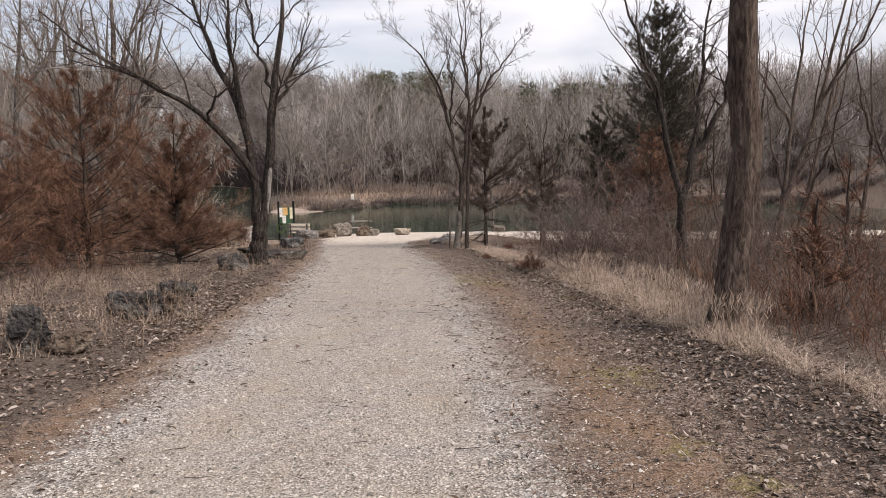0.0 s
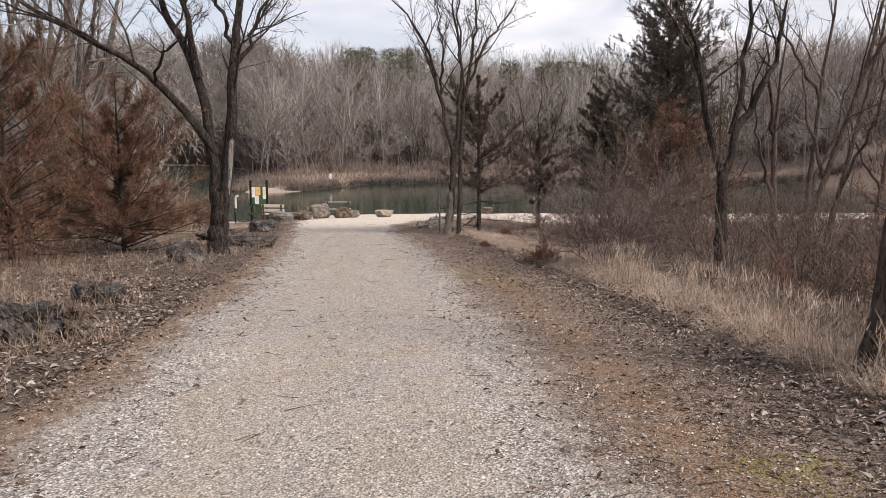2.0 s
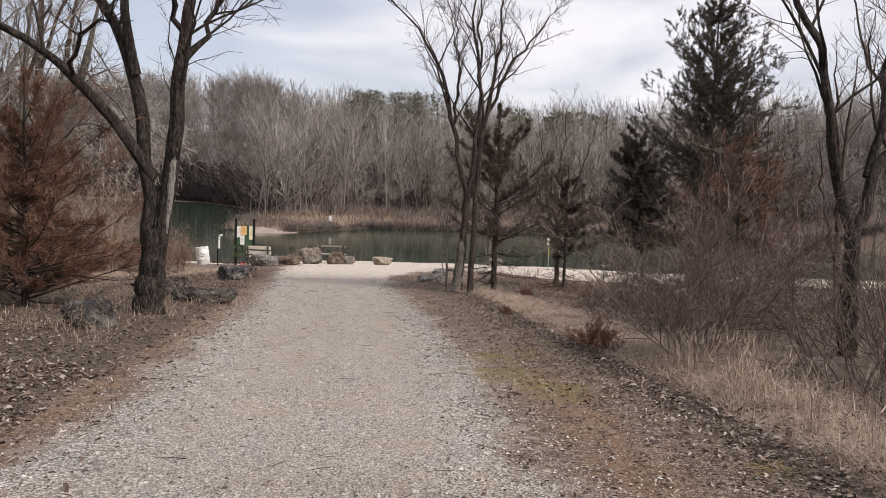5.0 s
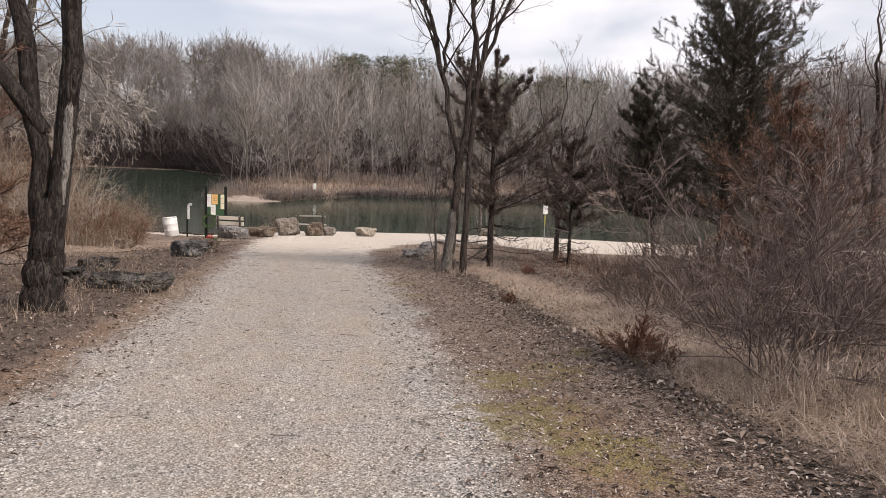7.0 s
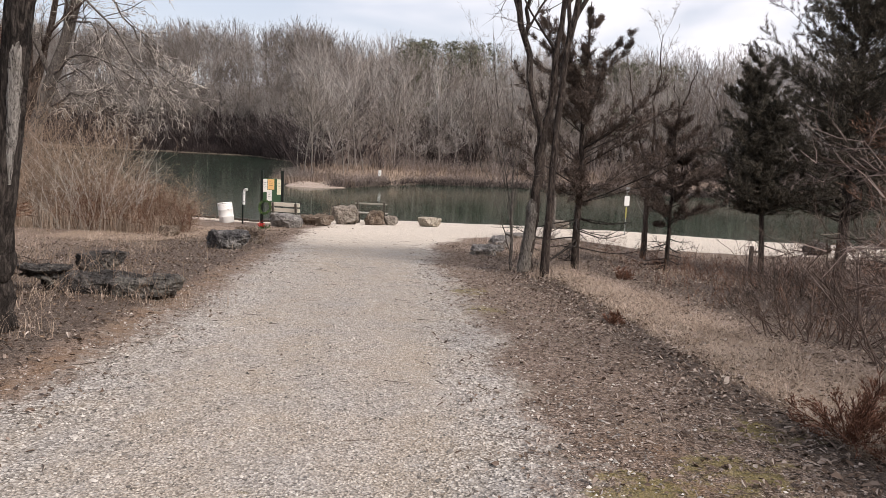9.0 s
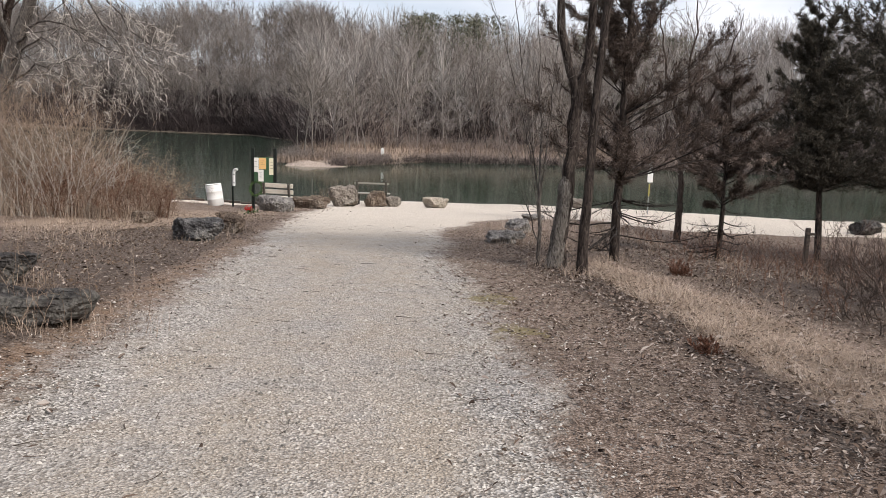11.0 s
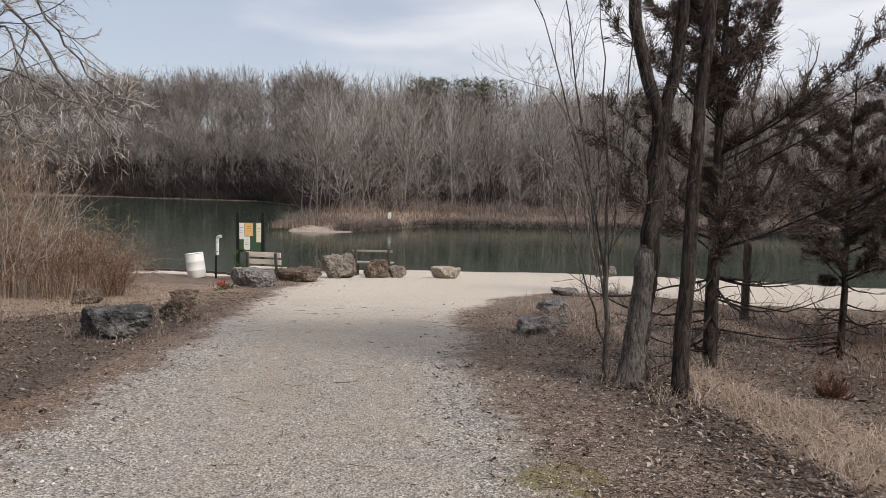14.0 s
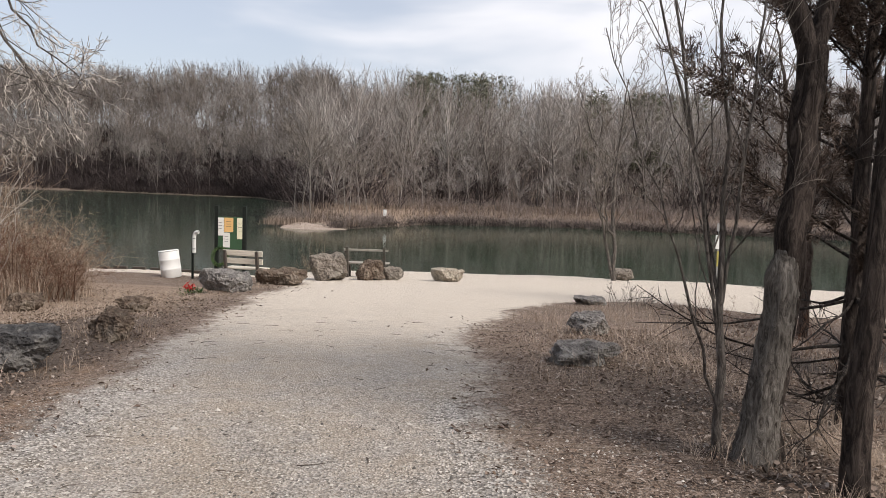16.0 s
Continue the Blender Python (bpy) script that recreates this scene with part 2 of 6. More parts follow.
TWIG = twig_material("dark_twig", (0.05, 0.038, 0.031), (0.13, 0.10, 0.083))
TWIG_GREY = twig_material("grey_twig", (0.13, 0.11, 0.095), (0.30, 0.265, 0.23))
TWIG_RED = twig_material("red_brown_twig", (0.085, 0.042, 0.028), (0.24, 0.135, 0.088))
TWIG_SHRUB = twig_material("shrub_twig", (0.058, 0.041, 0.034), (0.195, 0.146, 0.12))
TWIG_TAN = twig_material("tan_twig", (0.11, 0.073, 0.053), (0.45, 0.35, 0.265))
TWIG_PALE = twig_material("pale_twig", (0.33, 0.295, 0.255), (0.58, 0.53, 0.47))
TWIG_PLUM = twig_material("plum_brown_twig", (0.062, 0.047, 0.042), (0.265, 0.205, 0.178))
BARK_PALE = bark_material("pale_bark", (0.09, 0.078, 0.068), (0.22, 0.195, 0.17), (0.36, 0.33, 0.29))


def far_wood_material(name, k):
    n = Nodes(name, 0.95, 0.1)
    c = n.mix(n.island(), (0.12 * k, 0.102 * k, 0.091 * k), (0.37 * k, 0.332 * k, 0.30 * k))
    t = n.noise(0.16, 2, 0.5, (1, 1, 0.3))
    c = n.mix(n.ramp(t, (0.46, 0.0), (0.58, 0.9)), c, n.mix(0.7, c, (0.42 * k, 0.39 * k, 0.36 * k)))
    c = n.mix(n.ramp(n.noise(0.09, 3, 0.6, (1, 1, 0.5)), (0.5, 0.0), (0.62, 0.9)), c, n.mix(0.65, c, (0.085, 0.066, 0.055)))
    # crowns of other kinds: some browner, some nearly white
    s = n.noise(0.21, 2, 0.5, (1, 1, 0.6))
    c = n.mix(n.ramp(s, (0.36, 0.75), (0.46, 0.0)), c, n.mix(0.5, c, (0.15, 0.105, 0.08)))
    c = n.mix(n.ramp(s, (0.56, 0.0), (0.68, 0.6)), c, n.mix(0.5, c, (0.55, 0.515, 0.475)))
    return n.done(c)


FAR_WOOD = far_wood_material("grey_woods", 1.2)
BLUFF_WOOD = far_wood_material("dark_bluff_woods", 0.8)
FAR_TRUNK = twig_material("far_trunk", (0.085, 0.073, 0.066), (0.33, 0.29, 0.26))
# dim brush: shade low in the far woods is mixed into its colour
SHADED_BRUSH = twig_material("shaded_brush", (0.026, 0.020, 0.020), (0.085, 0.066, 0.062))
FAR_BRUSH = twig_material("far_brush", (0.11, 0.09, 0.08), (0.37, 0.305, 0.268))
CEDAR_DARK = foliage_material("dark_cedar_foliage", (0.0, (0.036, 0.033, 0.026)), (0.6, (0.088, 0.078, 0.060)), (1.0, (0.17, 0.142, 0.106)))
CEDAR_BROWN = foliage_material("brown_cedar_foliage", (0.0, (0.07, 0.037, 0.026)), (0.6, (0.185, 0.101, 0.066)), (1.0, (0.32, 0.20, 0.135)))
CEDAR_RUST = foliage_material("rusty_seedling_foliage", (0.0, (0.07, 0.034, 0.023)), (0.6, (0.20, 0.095, 0.06)), (1.0, (0.33, 0.18, 0.12)))
CEDAR_DEAD = foliage_material("dull_brown_cedar_foliage", (0.0, (0.048, 0.036, 0.030)), (0.6, (0.108, 0.081, 0.066)), (1.0, (0.20, 0.152, 0.122)))
PINE = foliage_material("far_pine_foliage", (0.0, (0.075, 0.078, 0.052)), (0.6, (0.16, 0.157, 0.108)), (1.0, (0.27, 0.255, 0.185)))
STRAW = foliage_material("dry_straw", (0.0, (0.19, 0.138, 0.102)), (0.5, (0.41, 0.32, 0.247)), (1.0, (0.65, 0.535, 0.435)))
REED = foliage_material("far_dry_reed", (0.0, (0.12, 0.09, 0.072)), (0.5, (0.25, 0.19, 0.146)), (1.0, (0.38, 0.30, 0.236)))
LEAF = foliage_material("dead_leaf", (0.0, (0.055, 0.038, 0.029)), (0.4, (0.155, 0.109, 0.081)), (0.75, (0.27, 0.216, 0.178)), (1.0, (0.47, 0.415, 0.365)))
LEAF_DARK = foliage_material("dark_leaf_scraps", (0.0, (0.03, 0.021, 0.015)), (0.5, (0.10, 0.068, 0.046)), (1.0, (0.26, 0.185, 0.13)))
GRAVEL = foliage_material("loose_gravel", (0.0, (0.09, 0.083, 0.074)), (0.5, (0.33, 0.304, 0.268)), (1.0, (0.70, 0.655, 0.59)))
ROCK_DARK = rock_material("dark_weathered_stone", (0.022, 0.021, 0.0205), (0.078, 0.072, 0.068), (0.24, 0.224, 0.206))
ROCK_GREY = rock_material("grey_layered_stone", (0.11, 0.103, 0.098), (0.28, 0.262, 0.246), (0.50, 0.474, 0.44))
ROCK_BLUE = rock_material("blue_grey_stone", (0.03, 0.03, 0.031), (0.115, 0.111, 0.110), (0.34, 0.325, 0.31))
SAND_BANK = rock_material("pinkish_sand_bank", (0.33, 0.255, 0.205), (0.50, 0.405, 0.335), (0.62, 0.52, 0.445), 0.1)
ROCK_TAN = rock_material("tan_limestone", (0.13, 0.108, 0.09), (0.29, 0.25, 0.21), (0.45, 0.395, 0.335), 0.35)
ROCK_PALE = rock_material("pale_limestone", (0.27, 0.22, 0.17), (0.52, 0.455, 0.37), (0.68, 0.61, 0.51), 0.3)
ROCK_BROWN = rock_material("brown_stone", (0.07, 0.05, 0.038), (0.19, 0.142, 0.107), (0.34, 0.275, 0.213))
WATER = water_material()
POST_GREEN = wood_material("dark_green_timber", (0.006, 0.008, 0.007), (0.016, 0.020, 0.016))
BOARD_GREEN = paint_material("green_board_paint", (0.045, 0.10, 0.05))
WHITE_PLASTIC = paint_material("white_plastic", (0.80, 0.80, 0.77), 0.45, 0.15)
PAPER = paint_material("white_paper", (0.82, 0.81, 0.76), 0.8, 0.06)
PAPER_ORANGE = paint_material("orange_paper", (0.80, 0.50, 0.20), 0.8, 0.08)
PAPER_CREAM = paint_material("cream_paper", (0.80, 0.76, 0.55), 0.8, 0.08)
BENCH_WOOD = wood_material("weathered_bench_wood", (0.55, 0.49, 0.40), (0.80, 0.74, 0.64))
BENCH_GREY = wood_material("grey_bench_wood", (0.22, 0.20, 0.17), (0.40, 0.37, 0.32))
BENCH_DARK = wood_material("dark_bench_frame", (0.05, 0.042, 0.035), (0.11, 0.095, 0.08))
POST_WOOD = wood_material("dark_post_wood", (0.03, 0.024, 0.02), (0.10, 0.08, 0.065))
STEEL = paint_material("galvanised_steel", (0.30, 0.30, 0.29), 0.45, 0.3)
YELLOW = paint_material("yellow_paint", (0.42, 0.36, 0.10), 0.6, 0.3)
WREATH = foliage_material("wreath_green", (0.0, (0.02, 0.05, 0.018)), (0.5, (0.05, 0.11, 0.035)), (1.0, (0.20, 0.26, 0.08)))
RED_PETAL = foliage_material("red_petal", (0.0, (0.45, 0.02, 0.02)), (1.0, (0.70, 0.06, 0.05)))
# ---- mesh helpers ----
RNG = np.random.default_rng(11)


def mesh(name, batches, mat, smooth=False, more=()):
    """One mesh from batches of (vertices, faces[, material slot]); faces are arrays of 3 or 4 corners."""
    vs, loops, totals, slots, off = [], [], [], [], 0
    for v, f, *slot in batches:
        v, f = np.asarray(v, float).reshape(-1, 3), np.asarray(f, int)
        if len(f) == 0:
            continue
        vs.append(v)
        loops.append((f + off).ravel())
        totals.append(np.full(len(f), f.shape[1]))
        slots.append(np.full(len(f), slot[0] if slot else 0))
        off += len(v)
    v, lo, to = np.concatenate(vs), np.concatenate(loops), np.concatenate(totals)
    me = bpy.data.meshes.new(name)
    me.vertices.add(len(v))
    me.vertices.foreach_set("co", v.ravel())
    me.loops.add(len(lo))
    me.loops.foreach_set("vertex_index", lo)
    me.polygons.add(len(to))
    me.polygons.foreach_set("loop_start", np.concatenate(([0], np.cumsum(to)[:-1])))
    me.polygons.foreach_set("loop_total", to)
    if smooth:
        me.polygons.foreach_set("use_smooth", np.ones(len(to), bool))
    me.update(calc_edges=True)
    for m in (mat, *more):
        me.materials.append(m)
    if more:
        me.polygons.foreach_set("material_index", np.concatenate(slots))
    return me


def part(name, data, mat, parent=None, label=""):
    """Links a bmesh or a mesh as one object under a thing or a part."""
    if isinstance(data, bmesh.types.BMesh):
        me = bpy.data.meshes.new(name)
        data.to_mesh(me)
        data.free()
        me.materials.append(mat)
        data = me
    ob = new(name, data)
    if parent is not None:
        ob.parent = parent
    return tagged(ob, label) if label else ob


def thing(name, place, label, category, group="", kind="", turn=0.0):
    ob = new(name)
    ob.empty_display_size = 0.2
    ob.matrix_world = pose(*place, 0, 0, turn)
    return tagged(ob, label, category, group, kind)


def box(w, d, h, at=(0, 0, 0), bevel=0.006, turn=None):
    """A bevelled block, its base's middle at the place given."""
    bm = bmesh.new()
    bmesh.ops.create_cube(bm, size=1.0)
    bmesh.ops.scale(bm, vec=(w, d, h), verts=bm.verts)
    bmesh.ops.translate(bm, vec=(0, 0, h / 2), verts=bm.verts)
    if bevel:
        bmesh.ops.bevel(bm, geom=bm.edges, offset=bevel, segments=1, affect="EDGES")
    if turn is not None:
        bmesh.ops.transform(bm, matrix=turn, verts=bm.verts)
    bmesh.ops.translate(bm, vec=at, verts=bm.verts)
    return bm


def lathe(profile, sides=20):
    """A turned shape from (radius, height) pairs, closed at both ends."""
    bm = bmesh.new()
    rings = []
    for r, z in profile:
        rings.append([bm.verts.new((r * math.cos(2 * math.pi * i / sides), r * math.sin(2 * math.pi * i / sides), z)) for i in range(sides)])
    for a, b in zip(rings, rings[1:]):
        for i in range(sides):
            bm.faces.new((a[i], a[(i + 1) % sides], b[(i + 1) % sides], b[i])).smooth = True
    bm.faces.new(rings[0][::-1])
    bm.faces.new(rings[-1])
    return bm


def unit(v):
    return v / np.maximum(np.linalg.norm(v, axis=-1, keepdims=True), 1e-9)


def tubes(P, R, sides):
    """Tapered tubes along the polylines P (n, k, 3) with radii R (n, k)."""
    n, k = R.shape
    T = unit(np.gradient(P, axis=1))
    ref = np.where(np.abs(T[..., 2:3]) > 0.9, [[[1.0, 0, 0]]], [[[0, 0, 1.0]]])
    ref = np.repeat(ref[:, :1], k, axis=1)
    A = unit(np.cross(T, ref))
    B = np.cross(T, A)
    ang = np.arange(sides) * 2 * np.pi / sides
    V = P[:, :, None] + R[:, :, None, None] * (np.cos(ang)[:, None] * A[:, :, None] + np.sin(ang)[:, None] * B[:, :, None])
    idx = np.arange(n * k * sides).reshape(n, k, sides)
    a, b = idx[:, :-1], idx[:, 1:]
    F = np.stack([a, np.roll(a, -1, 2), np.roll(b, -1, 2), b], -1).reshape(-1, 4)
    return V.reshape(-1, 3), F


def ridged(P, R, rng):
    """One stout stem with furrowed bark: ridges that run up it and drift."""
    k, sides = 44, 26
    q = np.linspace(0, P.shape[1] - 1, k)
    s = np.arange(P.shape[1])
    P = np.stack([np.interp(q, s, P[0, :, c]) for c in range(3)], 1)[None]
    R = np.interp(q, s, R[0])[None]
    V, F = tubes(P, R, sides)
    V = V.reshape(k, sides, 3)
    g = rng.normal(size=(k + 8, sides))
    g = sum(g[i:i + k] for i in range(8)) / 8 ** 0.5
    return (P[0][:, None] + (V - P[0][:, None]) * (1 + 0.075 * np.clip(g, -1.6, 1.2) + 0.03 * rng.normal(size=(k, sides)))[..., None]).reshape(-1, 3), F


def slivers(P, D, L, W):
    """Single long triangles from P along D: fine twigs, needles, grass tips."""
    side = unit(np.cross(D, RNG.normal(size=D.shape)))
    V = np.stack([P - side * W[:, None] / 2, P + side * W[:, None] / 2, P + D * L[:, None]], 1)
    return V.reshape(-1, 3), np.arange(len(P) * 3).reshape(-1, 3)


def strips(P, R):
    """Flat tapering ribbons along the polylines: the finest twigs."""
    n, k = R.shape
    T = unit(P[:, -1] - P[:, 0])
    side = unit(np.cross(T, RNG.normal(size=(n, 3))))[:, None] * R[..., None]
    V = np.concatenate([np.stack([P[:, :-1] - side[:, :-1], P[:, :-1] + side[:, :-1]], 2).reshape(n, -1, 3), P[:, -1:]], 1)
    m = 2 * k - 1
    o = np.arange(n)[:, None] * m
    quads = [o + np.array([[2 * i, 2 * i + 1, 2 * i + 3, 2 * i + 2]]) for i in range(k - 2)]
    V = V.reshape(-1, 3)
    tip = o + np.array([[2 * k - 4, 2 * k - 3, 2 * k - 2]])
    # quads as pairs of triangles, so that one batch holds the whole ribbon
    tri = [tip]
    for q in quads:
        tri += [q[:, [0, 1, 2]], q[:, [0, 2, 3]]]
    return V, np.concatenate(tri)


def stems(pos, dirs, length, r0, r1, k, wiggle, up, rng):
    """Wandering polylines; returns points (n, k, 3) and radii (n, k)."""
    n = len(pos)
    d, p = unit(np.array(dirs, float)), np.array(pos, float)
    pts = [p]
    for _ in range(k - 1):
        d = unit(d + rng.normal(0, wiggle, (n, 3)) + np.array([0, 0, up]))
        p = p + d * (np.asarray(length)[:, None] / (k - 1))
        pts.append(p)
    s = np.linspace(0, 1, k)[None]
    return np.stack(pts, 1), np.asarray(r0)[:, None] * (1 - s) + np.asarray(r1)[:, None] * s


def offshoots(P, R, count, lo, hi, spread, ratio, k, wiggle, up, rng, r_ratio=0.6, lift=0.0, min_r=0.0025):
    """Side branches of the stems P: where they leave, which way, how long."""
    n, kk = R.shape
    who = np.repeat(np.arange(n), count)
    m = len(who)
    u = rng.uniform(lo, hi, m) * (kk - 1)
    i = np.minimum(u.astype(int), kk - 2)
    f = (u - i)[:, None]
    a, b = P[who, i], P[who, i + 1]
    pos = a * (1 - f) + b * f
    rad = R[who, i] * (1 - f[:, 0]) + R[who, i + 1] * f[:, 0]
    tan = unit(b - a)
    side = unit(np.cross(tan, rng.normal(size=(m, 3))))
    ang = np.radians(rng.uniform(spread * 0.6, spread * 1.3, m))[:, None]
    d = tan * np.cos(ang) + side * np.sin(ang) + np.array([0, 0, lift])
    plen = np.linalg.norm(np.diff(P, axis=1), axis=2).sum(1)[who]
    length = plen * ratio * (1.1 - 0.6 * u / (kk - 1)) * rng.uniform(0.6, 1.25, m)
    r0 = np.maximum(rad * r_ratio, min_r)
    return stems(pos, d, length, r0, np.maximum(r0 * 0.25, min_r * 0.7), k, wiggle, up, rng)


def resample(points, radii, k, wobble, rng):
    """A smooth stem of k points through a few."""
    pts, r = np.array(points, float), np.array(radii, float)
    s = np.concatenate(([0], np.cumsum(np.linalg.norm(np.diff(pts, axis=0), axis=1))))
    q = np.linspace(0, s[-1], k)
    out = np.stack([np.interp(q, s, pts[:, c]) for c in range(3)], 1)
    for _ in range(2):
        out[1:-1] = 0.25 * out[:-2] + 0.5 * out[1:-1] + 0.25 * out[2:]
    out[1:-1] += rng.normal(0, wobble, (k - 2, 3))
    return out[None], np.interp(q, s, r)[None]


# ---- lie of the land ----
SLOPE = math.tan(radians(3.0))
POND = -4.4


def step(x, a, b):
    t = np.clip((np.asarray(x, float) - a) / (b - a), 0, 1)
    return t * t * (3 - 2 * t)


def far_shore(x):
    """Where the far bank begins, for each x."""
    near = np.interp(x, [-26, -22, -19, -16, -9, 10, 40, 90], [112, 105, 102.5, 106, 122, 126, 118, 90])
    west = np.interp(-np.asarray(x, float), [26, 36, 76, 104, 136, 260], [112, 190, 268, 275, 290, 300])
    return np.where(np.asarray(x) < -26, west, near)


def near_shore(x):
    x = np.asarray(x, float)
    return 50.6 + 0.5 * np.sin(x * 0.35 + 1) + 0.25 * np.sin(x * 1.3) - 2.0 * step(x, 8, 16) - 1.5 * step(-x, 13, 22)


def waves(x, y, s, seed):
    a = np.array([[1.0, 0.35], [-0.6, 0.9], [0.25, -1.2], [1.4, 1.1], [-1.7, 0.5]])
    out = 0
    for i, (p, q) in enumerate(a):
        out = out + np.sin((p * x + q * y) * s * (1 + 0.37 * i) + seed * (i + 1.7)) / (1 + 0.4 * i)
    return out / 3


def land(x, y):
    x, y = np.asarray(x, float), np.asarray(y, float)
    near = -SLOPE * np.clip(y, -60, 60) - 0.16 * step(y, 36, 47)
    near = near - 0.34 * step(-x, 6.3, 9.5) * step(y, 27, 35)
    near = near - 0.5 * step(x, 2.2, 6.0) * step(y, 23, 33) * (1 - step(y, 38, 44))
    near = near - 0.10 * step(y, 38, 44) * step(x, 4, 14)
    near = near + 0.10 * np.exp(-((x - 2.9) / 0.6) ** 2) * (1 - step(y, 14, 24))
    near = near + 0.10 * step(-x, 3.2, 5.0) * (1 - step(y, 22, 30))
    near = near - 0.9 * step(x, 6, 16) * (1 - step(y, 26, 40)) + 0.5 * step(-x, 12, 30) * (1 - step(y, 26, 36))
    near = near + waves(x, y, 1.1, 3) * 0.03 * (0.3 + step(np.abs(x + 1), 2.5, 5))
    over = y - near_shore(x)
    bank = step(over, -0.1, 1.5)
    bed = POND - 0.4 - 0.02 * np.clip(over, 0, 60)
    z = near * (1 - bank) + bed * bank
    inland = y - far_shore(x)
    mound = 0.08 * (0.8 + 0.4 * waves(x, y, 1.3, 2)) * np.clip(1.15 - np.hypot((x + 20.2) / 3.0, (y - 104.4) / 2.4), 0, 1)
    rise = POND - 0.3 + 0.55 * step(inland, -2, 1.5) + 1.6 * step(inland, 2, 9) * (x > -28) + 15.0 * step(inland, 8, 130) + 16.0 * step(inland, 2, 70) * step(-x, 30, 70) + 6 * step(inland, 120, 420) + 0.5 * waves(x, y, 0.09, 5) * step(inland, 5, 30) + mound
    z = np.where(inland > -2, np.maximum(rise, bed), z)
    # the woods to either side of the pond
    side = np.maximum(step(x, 45, 75) * (1 - step(y, 200, 260)), step(-x, 42, 70) * (1 - step(y, 56, 78)))
    return z * (1 - side) + np.maximum(z, -2.0 + 6 * side) * side


def path_left(y):
    return np.interp(y, [-5, 4.5, 7, 9, 10.6, 14, 18, 22, 27, 31, 35, 42, 46, 60], [-2.35, -2.42, -2.55, -2.68, -2.8, -2.98, -3.3, -3.75, -4.35, -5.0, -5.5, -6.0, -7.5, -9])


def path_right(y):
    return np.interp(y, [-5, 4, 8, 10, 15, 20, 25, 28, 32, 34.5, 36.5, 39, 40.5, 42], [0.7, 0.65, 0.55, 0.5, 0.25, -0.2, -0.75, -1.15, -1.4, -1.3, -0.7, 0.6, 4.0, 30.0])


def gravel_zone(x, y):
    """1 well inside the gravel, 0 well outside, 0.5 on its edge."""
    d = np.minimum(np.minimum(x - path_left(y), path_right(y) - x), 56 - y)
    d = np.maximum(d, np.minimum(np.minimum(y - 41.3 - 0.04 * np.abs(x), 60 - y), np.minimum(x + 6.5, 30 - x)))
    strip = np.minimum(np.minimum(y - near_shore(x) + 1.7, 56 - y), np.minimum(x + 20, 3.0))
    d = np.maximum(d, strip)
    spit = 1.0 - np.hypot((x + 20.4) / 3.6, (y - 103.6) / 2.6)
    d = np.maximum(d, np.minimum(spit * 1.5, -0.02))
    return np.clip(0.5 + d / 1.4, 0, 1)


def verge(y):
    """The right-hand line where leaf litter gives way to tall grass."""
    return np.interp(y, [-5, 5, 7, 9, 14, 18, 21, 26, 30], [3.3, 2.9, 2.7, 2.5, 2.2, 1.85, 1.5, 1.0, 0.9])


def grass_band(y):
    """How wide the straw-coloured grass grows beyond that line."""
    return np.interp(y, [6, 8, 10.5, 13, 16, 19, 22, 25, 27, 29], [0.25, 0.5, 0.8, 1.0, 1.2, 1.4, 1.35, 1.2, 0.75, 0.3])


def axis_lines(dense_lo, dense_hi, stepsize, lo, hi, grow):
    mid = np.arange(dense_lo, dense_hi + 1e-6, stepsize)
    right, s = [], stepsize
    v = dense_hi
    while v < hi:
        s = min(s * grow, 14)
        v += s
        right.append(v)
    left, s, v = [], stepsize, dense_lo
    while v > lo:
        s = min(s * grow, 14)
        v -= s
        left.append(v)
    return np.concatenate((left[::-1], mid, right))


